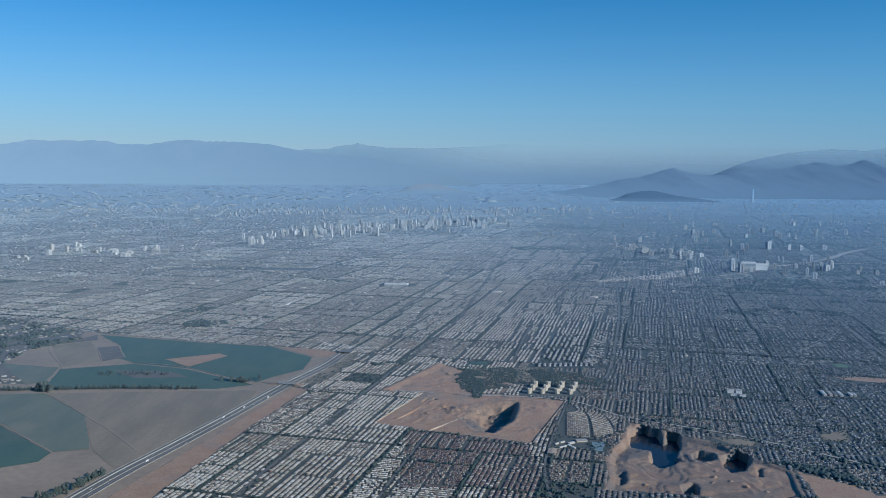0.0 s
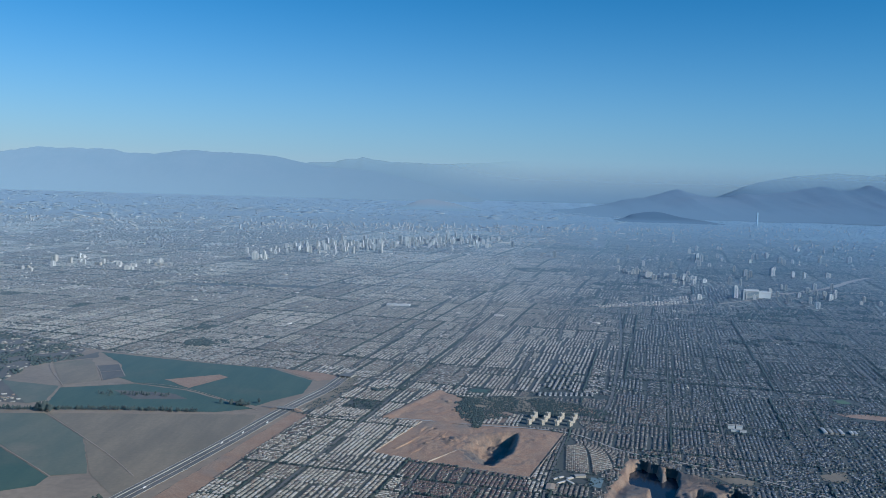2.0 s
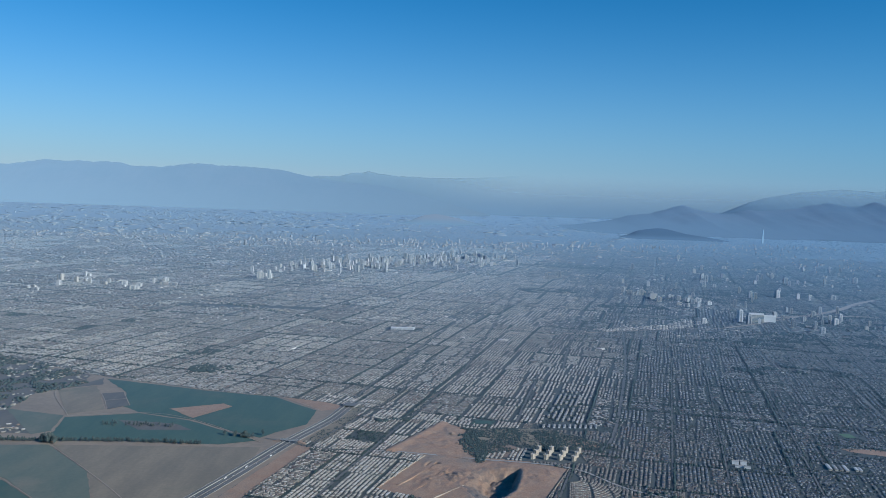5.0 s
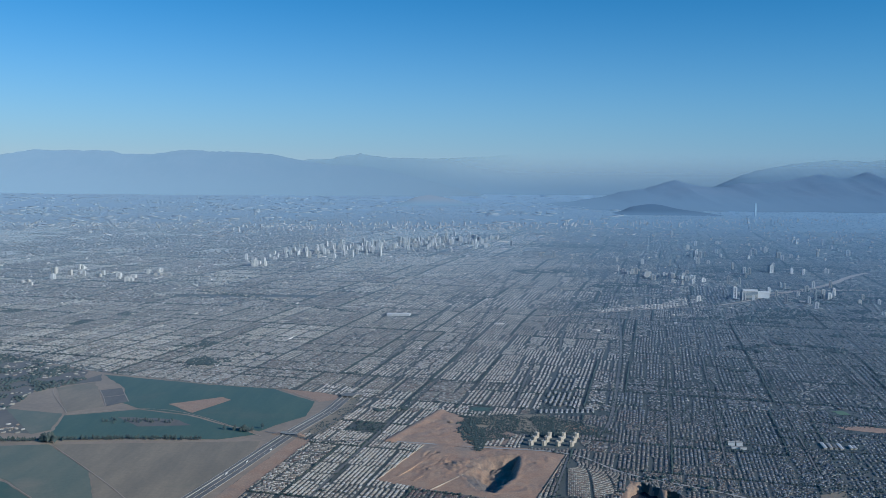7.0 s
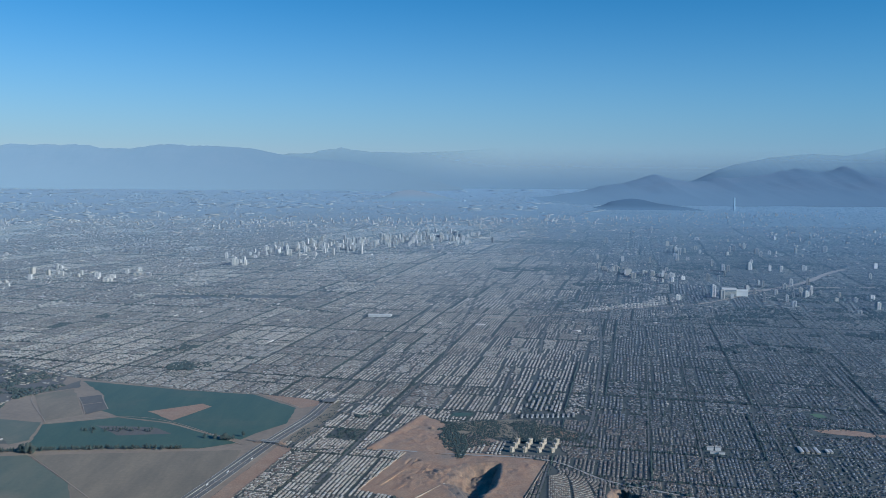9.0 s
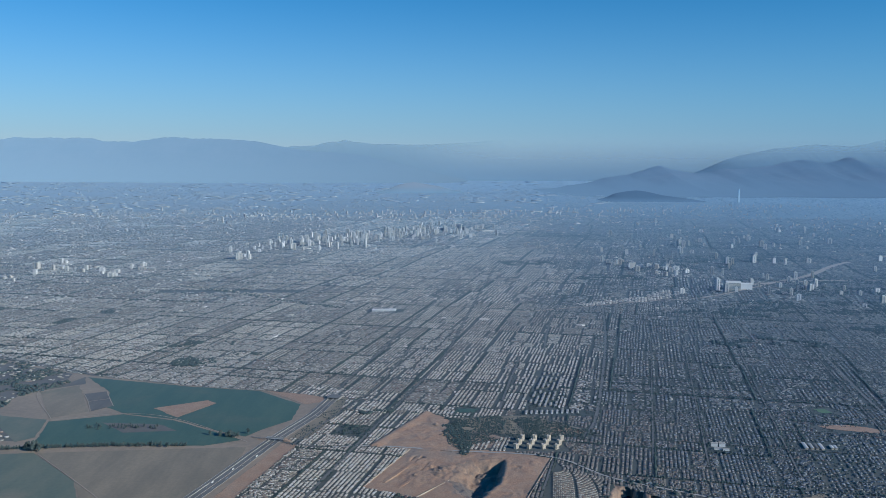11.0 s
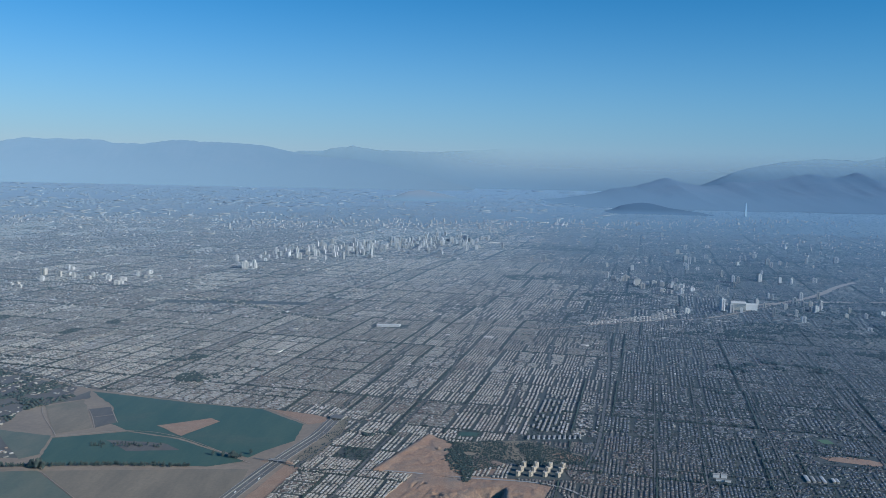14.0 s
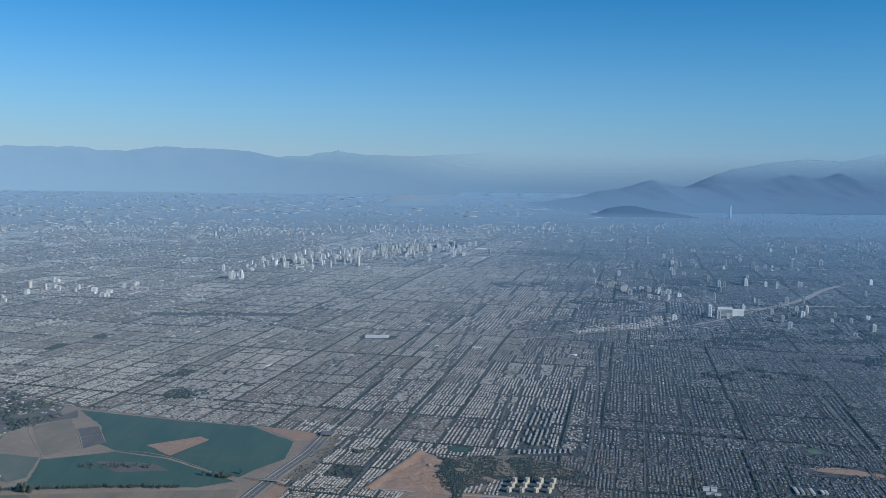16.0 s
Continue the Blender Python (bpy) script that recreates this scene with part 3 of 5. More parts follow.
patch("crop_field", [(-155.9, 388.3), (-101.3, 370.7), (-73.8, 364.5), (-52.2, 343.6), (-52.5, 321.9), (-61.7, 309.5), (-65.8, 301.8), (-77.9, 308.9), (-96.2, 322.6), (-118.0, 330.2), (-130.4, 340.6), (-136.2, 362.3)],
      M_teal, 0.07, "wide deep green crop field")
patch("crop_field", [(-137.9, 296.9), (-144.0, 319.9), (-119.1, 329.4), (-96.7, 321.3), (-65.9, 298.1), (-78.2, 291.5), (-101.0, 292.7), (-133.0, 290.5)], M_teal, 0.09, "green crop field along the row of trees")
patch("fallow_field", [(-109.9, 337.9), (-91.4, 349.4), (-86.6, 345.2), (-96.9, 324.9)], M_earth, 0.12, "bare tan fallow patch inside the green field")
patch("ploughed_field", [(-165.6, 362.5), (-153.7, 373.8), (-147.1, 360.3), (-133.9, 333.1), (-145.4, 324.5)], M_plough, 0.10, "brown ploughed field plot")
patch("ploughed_field", [(-146.0, 359.2), (-138.3, 363.1), (-132.8, 352.3), (-139.9, 347.8)], M_plot, 0.13, "dark ploughed plot")
patch("ploughed_field", [(-139.5, 347.2), (-132.3, 351.7), (-127.2, 341.1), (-133.0, 333.5)], M_plot, 0.13, "dark ploughed plot")
patch("fallow_field", [(-123.6, 318.7), (-100.5, 316.2), (-92.3, 308.5), (-111.2, 306.5)], M_plot, 0.11, "dull brown strip in the green field")
patch("ploughed_field", [(-132.1, 284.6), (-63.0, 290.3), (-62.7, 276.2), (-73.1, 236.0), (-80.8, 209.1), (-94.1, 226.9), (-108.7, 258.4)], M_plough, 0.08, "broad brown ploughed field")
patch("olive_field", [(-171.9, 279.1), (-133.2, 284.7), (-109.2, 258.5), (-94.6, 226.9), (-103.7, 224.0), (-129.8, 249.4)], M_olive, 0.10, "olive green grass field")
patch("crop_field", [(-155.9, 257.4), (-129.9, 248.4), (-103.7, 223.6), (-103.8, 216.3), (-115.8, 208.7), (-157.1, 222.8)], M_teal, 0.06, "green crop field corner")
patch("scrub_field", [(-250.9, 443.3), (-165.5, 394.7), (-160.7, 375.9), (-172.4, 356.9), (-170.1, 329.6), (-145.8, 297.1), (-211.2, 296.1), (-279.9, 354.3)], M_plot, 0.05, "scrubby smallholdings with sheds", "scrub")

patch("olive_field", [(-171.2, 329.7), (-145.6, 322.5), (-140.3, 301.1), (-144.8, 295.9)], M_olive, 0.09, "dull green strip of rough grass")
patch("scrub_field", [(-170.0, 362.3), (-160.7, 375.9), (-156.9, 389.4), (-152.0, 376.3)], M_plot, 0.11, "dark scrub along the plots", "scrub")
# tracks between the fields
for line in ([(-145.1, 321.0), (-119.0, 330.3), (-96.1, 323.1), (-63.9, 295.9)], [(-132.1, 284.1), (-108.7, 258.4), (-93.8, 241.3), (-81.6, 225.5)],
             [(-129.9, 248.9), (-116.2, 236.1), (-103.1, 223.5)], [(-165.5, 395.7), (-101.2, 371.4), (-71.8, 365.1), (-51.2, 344.4)], [(-143.9, 322.7), (-166.7, 362.7), (-162.3, 391.3)], [(-146.0, 359.5), (-139.7, 347.5), (-133.2, 333.3)], [(-139.7, 347.5), (-132.5, 352.1)], [(-137.9, 363.5), (-132.5, 352.1), (-127.0, 341.0)]):
    tagged(part("dirt_track", ribbon(smooth_line(line), 0.15, 0.16), M_track), "pale dirt track between fields", "track", kind="structure")

# ---- roads ----
HIGHWAY = smooth_line([(-35.3, 365.8), (-40.2, 349.4), (-44.3, 328.7), (-54.3, 297.2), (-64.6, 257.7), (-72.8, 228.4), (-79.4, 205.6), (-86.8, 173.6), (-96.1, 132.7)])


def road(name, line, half, z, mat, label):
    return tagged(part(name, ribbon(line, half, z), mat), label, "road", kind="structure")


for s in (-1.0, 1.0):
    road("road", offset_line(HIGHWAY, s), 0.72, 0.20, M_asphalt, "grey asphalt carriageway of the motorway")
road("road", offset_line(HIGHWAY, 2.75), 0.4, 0.19, M_asphalt, "service road along the motorway")
for s, w, h in ((-1.95, 0.03, 0.12), (0.0, 0.04, 0.12), (1.9, 0.05, 0.24), (3.3, 0.025, 0.1)):
    tagged(part("barrier_wall", ribbon(offset_line(HIGHWAY, s), w, 0.15, h), M_concrete), "pale concrete barrier along the motorway", "barrier", kind="structure")
for s in (-1.0, 1.0):
    bm = bmesh.new()
    line = offset_line(HIGHWAY, s)
    for i in range(0, len(line) - 1, 2):
        (x0, y0), (x1, y1) = line[i], line[i + 1]
        dx, dy = (x1 - x0) * 0.3, (y1 - y0) * 0.3
        n = math.hypot(dx, dy)
        ox, oy = dy / n * 0.03, -dx / n * 0.03
        bm.faces.new([bm.verts.new(p) for p in ((x0 - ox, y0 - oy, 0.215), (x0 + ox, y0 + oy, 0.215), (x0 + dx + ox, y0 + dy + oy, 0.215), (x0 + dx - ox, y0 + dy - oy, 0.215))])
    tagged(part("lane_marking", bm, M_paint), "dashed white lane lines", "marking", kind="structure")

STREETS = [
    ([(-34.6, 290.0), (-19.2, 291.4), (10.0, 285.8), (41.0, 279.6), (57.4, 259.9), (84.3, 242.6), (113.5, 214.7), (133.4, 192.5)], 0.5, "asphalt road past the quarries"),
    ([(-63.8, 301.5), (-54.3, 297.2), (-45.0, 292.3), (-34.6, 290.0)], 0.45, "asphalt road over the motorway bridge"),
    ([(-49.4, 178.2), (-44.0, 211.0), (-25.2, 292.7), (5.4, 421.3), (20.0, 519.1), (34.9, 626.1), (62.5, 821.3)], 0.5, "long straight tree-lined avenue"),
    ([(-17.0, 170.6), (-13.4, 198.5), (-3.8, 243.7)], 0.35, "asphalt street between terraces"),
    ([(25.9, 180.7), (26.8, 217.3), (41.4, 278.2)], 0.35, "asphalt street beside the quarry wall"),
    ([(53.9, 298.3), (65.9, 330.8), (97.4, 469.7), (117.4, 578.1)], 0.7, "straight avenue"),
    ([(168.1, 276.8), (176.3, 316.9), (187.1, 368.6), (204.0, 439.3), (220.0, 511.5)], 0.7, "straight avenue"),
    ([(60.7, 449.4), (67.2, 488.3), (79.1, 551.2)], 0.6, "asphalt avenue"),
    ([(-222.3, 432.9), (-165.3, 399.4), (-148.2, 391.6), (-118.9, 412.9), (-97.5, 444.8)], 0.7, "asphalt road along the city's edge"),
    ([(35.0, 563.6), (66.5, 566.1), (107.4, 586.3), (124.8, 595.1), (160.1, 611.5), (204.9, 628.8), (286.7, 707.3)], 1.2, "pale broad road across the city"),
    ([(286.7, 707.3), (337.0, 756.3), (388.5, 824.1), (423.4, 861.7)], 3.0, "pale elevated motorway"),
    ([(230.5, 673.7), (286.7, 707.3), (373.3, 722.9), (484.8, 711.2)], 2.5, "pale motorway branch"),
    ([(-47.1, 293.5), (-38.2, 322.3), (-29.7, 348.1), (-20.3, 384.7), (-7.4, 473.9)], 0.4, "tree-lined avenue between terraces"),
    ([(-39.2, 366.5), (-35.6, 391.7), (-26.5, 438.3), (-13.3, 515.3), (3.5, 604.4)], 0.6, "tree-lined avenue above the motorway"),
    ([(-35.0, 390.2), (-19.3, 384.8), (6.8, 377.5), (35.6, 370.3)], 0.35, "cross street between terraces"),
    ([(-96.2, 398.1), (-70.2, 391.6), (-44.9, 388.1), (-35.0, 390.2)], 0.4, "pale cross street between terraces"),
    ([(45.2, 431.5), (43.8, 420.3), (36.2, 381.2), (27.9, 336.5)], 0.5, "dark tree-lined avenue beside the estate"),
    ([(-13.7, 451.2), (7.9, 440.5), (29.4, 427.4), (42.5, 418.0), (63.8, 410.6), (84.3, 401.0)], 0.4, "cross street with trees"),
]
for k in (0, 1, 3, 6):
    x0, y0 = 75.4 + 13.01 * k + (2 if k % 2 else -2), 273.4 - 4.32 * k
    STREETS.append(([(x0, y0), (x0 + 13.5, y0 + 54), (x0 + 30, y0 + 120), (x0 + 52, y0 + 208)], 0.3, "straight tree-lined street"))
for k in range(7):
    x0, y0 = 59.2 + 4.11 * k, 303.5 + 21.82 * k
    STREETS.append(([(x0, y0), (x0 + 52, y0 - 13), (x0 + 112, y0 - 28)], 0.28, "cross street between gardens"))
for i, (line, half, label) in enumerate(STREETS):
    road("road", smooth_line(line), half, 0.14 + 0.004 * i, M_track if half > 1.0 else (M_concrete if i == 0 else M_asphalt), label)


def bridge():
    """Overpass across the motorway."""
    e = empty("road_bridge", "grey concrete road bridge across the motorway", "bridge", m=pose(-54.3, 297.2, 0, 0, 0, -14) @ Matrix.Diagonal((0.62, 0.62, 0.7, 1)))
    deck = part("deck", box_bm(-5.5, -0.9, 1.25, 5.5, 0.9, 1.5), M_asphalt, e)
    for s in (-0.95, 0.87):
        part("parapet", box_bm(-5.5, s, 1.25, 5.5, s + 0.08, 1.75), M_concrete, deck, "pale concrete parapet")
    for x in (-4.2, 0.0, 4.2):
        part("pier", box_bm(x - 0.12, -0.7, 0.0, x + 0.12, 0.7, 1.25), M_concrete, e)
    for s in (-1, 1):
        bm = bmesh.new()
        v = [bm.verts.new(p) for p in ((s * 5.5, -0.9, 0), (s * 5.5, 0.9, 0), (s * 5.5, 0.9, 1.5), (s * 5.5, -0.9, 1.5), (s * 11, -0.9, 0), (s * 11, 0.9, 0))]
        for f in ((0, 1, 2, 3), (3, 2, 5, 4), (0, 3, 4), (1, 5, 2)):
            bm.faces.new([v[i] for i in f])
        bmesh.ops.recalc_face_normals(bm, faces=bm.faces)
        part("ramp", bm, M_earth, e, "earth ramp")


bridge()


def portal():
    e = empty("tunnel_portal", "pale concrete mouth where the motorway goes under the city", "tunnel", m=pose(-39.9, 350.1, 0, 0, 0, -12))
    part("lintel", box_bm(-2.6, -0.3, 0.8, 2.6, 5.0, 1.0), M_asphalt, e)
    for x in (-2.5, -0.1, 2.3):
        part("pier", box_bm(x, -0.2, 0.15, x + 0.2, 5.0, 0.8), M_concrete, e)


portal()

# ---- mountains ----


def mountain(name, crest, y_front, y_crest, label, seed, rough=1.0, mat=None):
    """A range from its foot to its crest; crest: (x, height) along it."""
    cx, cz = [c[0] for c in crest], [c[1] for c in crest]
    nx, ny = int((cx[-1] - cx[0]) / 9) + 2, 26
    xs = np.linspace(cx[0], cx[-1], nx)
    vs = np.linspace(0, 1.03, ny)
    X, V = np.meshgrid(xs, vs)
    x, v = X.ravel(), V.ravel()
    top = np.interp(x, cx, cz)
    top = top * (1 + 0.012 * smooth_noise(x, x * 0, 0.02, seed + 7) + 0.010 * smooth_noise(x, x * 0, 0.055, seed + 8))
    gully = 1 - np.abs(smooth_noise(x, v * 300, 0.013, seed)) * 1.6
    gully2 = 1 - np.abs(smooth_noise(x, v * 300, 0.035, seed + 1)) * 1.6
    shape = np.where(v < 1, v ** 1.25, 1 - (v - 1) * 0.6)
    z = top * shape * (1 + rough * (0.16 * (gully - 0.3) + 0.07 * (gully2 - 0.3)) * np.clip(1.05 - np.abs(v - 0.5) * 1.9, 0.02, 1))
    z += top * 0.03 * rough * smooth_noise(x, v * 100, 0.05, seed + 2)
    y = y_front + (y_crest - y_front) * v + 60 * rough * smooth_noise(x, v * 50, 0.008, seed + 3) * (1 - v)
    i = (np.arange(ny - 1)[:, None] * nx + np.arange(nx - 1)[None]).ravel()
    f = np.stack([i, i + 1, i + nx + 1, i + nx], 1)
    me = mesh_from(name, np.stack([x, y, np.maximum(z, -2)], 1), [f], [mat or M_range], [0])
    me.polygons.foreach_set("use_smooth", np.ones(len(f), bool))
    tagged(new(name, me), label, "mountain", kind="structure")


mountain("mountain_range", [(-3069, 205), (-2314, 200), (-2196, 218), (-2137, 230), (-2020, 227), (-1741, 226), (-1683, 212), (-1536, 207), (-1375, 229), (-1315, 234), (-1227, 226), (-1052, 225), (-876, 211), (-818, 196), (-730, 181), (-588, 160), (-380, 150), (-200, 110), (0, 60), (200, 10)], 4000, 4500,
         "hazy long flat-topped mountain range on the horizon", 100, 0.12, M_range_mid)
# east of its peak this mesh stands in for a band of haze
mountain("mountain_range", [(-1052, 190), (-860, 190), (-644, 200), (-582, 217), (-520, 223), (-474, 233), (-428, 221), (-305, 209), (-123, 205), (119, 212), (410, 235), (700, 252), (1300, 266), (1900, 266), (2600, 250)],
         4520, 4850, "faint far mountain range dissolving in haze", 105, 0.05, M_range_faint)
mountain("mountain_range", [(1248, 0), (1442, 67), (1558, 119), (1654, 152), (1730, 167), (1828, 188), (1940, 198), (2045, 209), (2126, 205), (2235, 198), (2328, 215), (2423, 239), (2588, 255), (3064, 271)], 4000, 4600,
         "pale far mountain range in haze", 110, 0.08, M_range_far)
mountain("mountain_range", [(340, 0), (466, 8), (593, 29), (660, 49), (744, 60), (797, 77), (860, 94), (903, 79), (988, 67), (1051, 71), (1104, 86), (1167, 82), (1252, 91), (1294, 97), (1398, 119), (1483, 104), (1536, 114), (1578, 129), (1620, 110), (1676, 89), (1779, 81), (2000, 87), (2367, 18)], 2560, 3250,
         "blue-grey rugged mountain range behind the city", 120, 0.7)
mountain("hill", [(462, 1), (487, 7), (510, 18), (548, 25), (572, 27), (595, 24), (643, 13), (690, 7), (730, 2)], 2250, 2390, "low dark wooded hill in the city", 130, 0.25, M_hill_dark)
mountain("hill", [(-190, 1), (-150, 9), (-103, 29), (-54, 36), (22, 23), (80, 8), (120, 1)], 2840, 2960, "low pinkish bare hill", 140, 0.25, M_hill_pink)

# ---- the city ----
ROADLINES = [(smooth_line(l, 20.0), h) for l, h, _ in STREETS]
ESTATE = [(36.7, 328.8), (59.9, 329.3), (51.0, 337.6), (62.0, 394.7), (51.5, 400.2), (38.9, 343.2)]
KEEP_OUT = [FARM, VERGE, VERGE_TOP, VERGE_EAST, QUARRY1, QUARRY2, TAN_R, PARK, APTS, ESTATE, [(41.9, 274.6), (54.2, 259.7), (49.8, 243.4), (42.5, 239.0), (32.3, 242.0), (37.8, 259.2)]]
LOTS = []        # rectangles (x, y, half length, half width) kept free for larger buildings


def free(x, y, margin=0.5, near=True):
    ok = np.ones(len(x), bool)
    for p in KEEP_OUT:
        ok &= ~inside(p, x, y)
    for line, h in ROADLINES:
        ok &= edge_distance(line, x, y, False) > h + margin
    for lx, ly, a, b in LOTS:
        ok &= (np.abs(x - lx) > a) | (np.abs(y - ly) > b)
    return ok


LOTS += [(43.4, 231.3, 3, 5), (82.0, 235.9, 7, 4.5), (113.0, 241.6, 5, 4.5), (14.7, 334.3, 5, 4), (37.0, 235.2, 7, 6), (100.3, 288.7, 6, 5), (134.7, 288.5, 8, 6), (157.0, 333.2, 5, 6), (158.4, 309.4, 16, 5), (-29.4, 567.9, 12, 6), (49.3, 330.2, 15, 4.0),
         (-152.9, 655.2, 55, 7), (242.6, 670.5, 14, 7)]
rng = np.random.default_rng(7)


def in_view(x, y, extra=7):
    return np.abs(x + 0.01 * y) < 0.55 * y + extra


def cuts(lo, hi, a, b, r):
    out = [lo]
    while out[-1] < hi:
        out.append(out[-1] + r.uniform(a, b))
    return out


def cross_rows(x, y):
    """Share of blocks whose rows run across: west of the motorway's end they do, elsewhere rows run along the avenues."""
    return 0.72 if x < -50 - 0.06 * (y - 380) and y > 375 else 0.16


def block_rows(y_lo, y_hi, wide, deep, pitch, step, street, seed):
    """Lots of terraced rows in long blocks between avenues: place, heading, a number for each block; and the avenues' trees."""
    r = np.random.default_rng(seed)
    half = 0.58 * y_hi + 30
    U, V, A, B, TU, TV = [], [], [], [], [], []
    bands = cuts(y_lo - 0.2 * half - deep, y_hi + 0.3 * half, 1.6 * deep, 3.6 * deep, r)
    cols = cuts(-1.5 * half, 1.2 * half, 2.0 * wide, 4.6 * wide, r)
    for w0, w1 in zip(bands, bands[1:]):
        # some avenues go on into the next band of quarters, others shift
        cols = [c + (0 if r.random() < 0.45 else r.uniform(-0.9, 0.9) * wide) for c in cols]
        for c0, c1 in zip(cols, cols[1:]):
            x, y = uv_to_xy((c0 + c1) / 2, (w0 + w1) / 2)
            if y < y_lo - 2 * deep or y > y_hi + 2 * deep or abs(x) > 0.58 * y + 3 * wide + 12:
                continue
            gap = max(1.0, 1.25 * pitch) * 0.55
            if r.random() < 0.65:
                t = np.arange(w0, w1, gap)
                TU.append(c0 + r.normal(0, 0.12 * pitch, len(t))), TV.append(t)
            if r.random() < 0.55:
                t = np.arange(c0, c1, gap)
                TU.append(t), TV.append(w0 + r.normal(0, 0.15 * pitch, len(t)))
            tone = r.random()
            across_rows = r.random() < cross_rows(x, y)
            lines = cuts(w0, w1 - 0.6 * deep, 0.55 * deep, 1.2 * deep, r)[:-1] + [w1]
            for v0, v1 in zip(lines, lines[1:]):
                if r.random() < 0.35:
                    t = np.arange(c0, c1, gap)
                    TU.append(t), TV.append(v1 + r.normal(0, 0.12 * pitch, len(t)))
                inner = cuts(c0, c1 - 0.6 * wide, 0.7 * wide, 1.5 * wide, r)[:-1] + [c1]
                for u0, u1 in zip(inner, inner[1:]):
                    along = r.random() < 0.42 if x > 35 + 0.1 * (y - 280) else across_rows != (r.random() < 0.1)
                    du, dv = u1 - u0 - street * (1.5 if u1 == c1 else 1), v1 - v0 - street * (1.5 if v1 == w1 else 1)
                    across, length = (dv, du) if along else (du, dv)
                    n_rows = max(1, int(across / (pitch * r.uniform(0.92, 1.2))))
                    n_lots = max(1, int(length / step))
                    kind = r.random()
                    if kind < 0.012 and du * dv < 140:        # a square or a park in place of houses
                        k = max(3, int(du * dv / (0.7 * pitch) ** 2 * r.uniform(0.6, 1.1)))
                        TU.append(r.uniform(u0, u1, k)), TV.append(r.uniform(v0, v1, k))
                        continue
                    a = (np.arange(n_rows) + 0.5) * across / n_rows
                    b = (np.arange(n_lots) + 0.5) * length / n_lots
                    ga, gb = np.meshgrid(a, b)
                    gb = gb + r.uniform(-0.4, 0.4, n_rows)[None, :] * step
                    ga = ga + r.uniform(-0.09, 0.09, n_rows)[None, :] * pitch + r.normal(0, 0.03, ga.shape) * pitch
                    aa, bb = ga.ravel(), gb.ravel()
                    if length > 9 * step and r.random() < 0.5:
                        keep = np.abs(bb - length * r.uniform(0.35, 0.65)) > step * 0.8
                        aa, bb = aa[keep], bb[keep]
                    if kind > 0.99:        # a waste lot with a few sheds
                        keep = r.random(len(aa)) < 0.45
                        aa, bb = aa[keep], bb[keep]
                    if along:
                        U.append(u0 + street / 2 + bb), V.append(v0 + street / 2 + aa), A.append(np.full(len(aa), -TILT))
                    else:
                        U.append(u0 + street / 2 + aa), V.append(v0 + street / 2 + bb), A.append(np.full(len(aa), -TILT + math.pi / 2))
                    B.append((tone + r.uniform(-0.2, 0.2) + r.normal(0, 0.09, len(aa))) % 1.0)
    U, V, A, B, TU, TV = (np.concatenate(q) for q in (U, V, A, B, TU, TV))

    def bend(u, v):
        x, y = uv_to_xy(u, v)
        x = x + 2.5 * smooth_noise(x, y, 0.008, 200) * np.clip((y - 300) / 300, 0, 1)
        y = y + 3 * smooth_noise(x, y, 0.01, 201) * np.clip((y - 300) / 300, 0, 1)
        return x, y, (y > y_lo) & (y <= y_hi) & in_view(x, y)

    x, y, ok = bend(U, V)
    tx, ty, tok = bend(TU, TV)
    return x[ok], y[ok], A[ok], B[ok], tx[tok], ty[tok]


def greenness(x, y):
    """Share of trees: the east side is leafier."""
    return np.clip(0.29 + 0.16 * np.clip((x / y - 0.2) / 0.25, 0, 1) + 0.28 * np.tanh((x - 62 - 0.10 * (y - 280)) / 32) + 0.25 * smooth_noise(x, y, 0.018, 210) + 0.1 * smooth_noise(x, y, 0.06, 211) - 0.22 * np.exp(-((x - 101) / 13) ** 2 - ((y - 214) / 13) ** 2) - 0.12 * np.exp(-((x - 83) / 15) ** 2 - ((y - 264) / 14) ** 2), 0.03, 0.8)


AVENUE_TREES = []


def quarter(y_lo, y_hi, wide, deep, pitch, step, street, seed, loss, depth, height, tall=0.02):
    """Places, headings, sizes and block numbers of the houses of one belt of the city."""
    x, y, a, b, tx, ty = block_rows(y_lo, y_hi, wide, deep, pitch, step, street, seed)
    AVENUE_TREES.append((tx, ty, pitch))
    ok = free(x, y, 0.35)
    g = greenness(x, y)
    ok &= rng.random(len(x)) > loss + 0.55 * g
    x, y, a, b, g = x[ok], y[ok], a[ok], b[ok], g[ok]
    n = len(x)
    loose = step * (0.02 + 0.15 * np.clip(g - 0.2, 0, 1))
    x, y = x + rng.normal(0, 1, n) * loose, y + rng.normal(0, 1, n) * loose
    a = a + rng.normal(0, 1, n) * (0.012 + 0.05 * np.clip(g - 0.25, 0, 1)) + np.where(rng.random(n) < 0.15 * np.clip(g - 0.2, 0, 1), math.pi / 2, 0)
    low, high = height
    row = smooth_noise(b * 977 + x * 0.02, a * 3 + b * 331, 7.0, 240)
    height = (low + (high - low) * (0.42 + 0.2 * row), low + (high - low) * (0.6 + 0.2 * row))
    size = np.stack([step * rng.uniform(0.9, 1.04, n), rng.uniform(*depth, n), (height[0] + (height[1] - height[0]) * rng.random(n)) * np.where(rng.random(n) < tall, 2.0, 1)], 1)
    size[:, :2] *= (1 + 0.15 * np.clip(g - 0.2, 0, 1))[:, None]
    return np.stack([x, y, plain(x, y)], 1), a, size, b


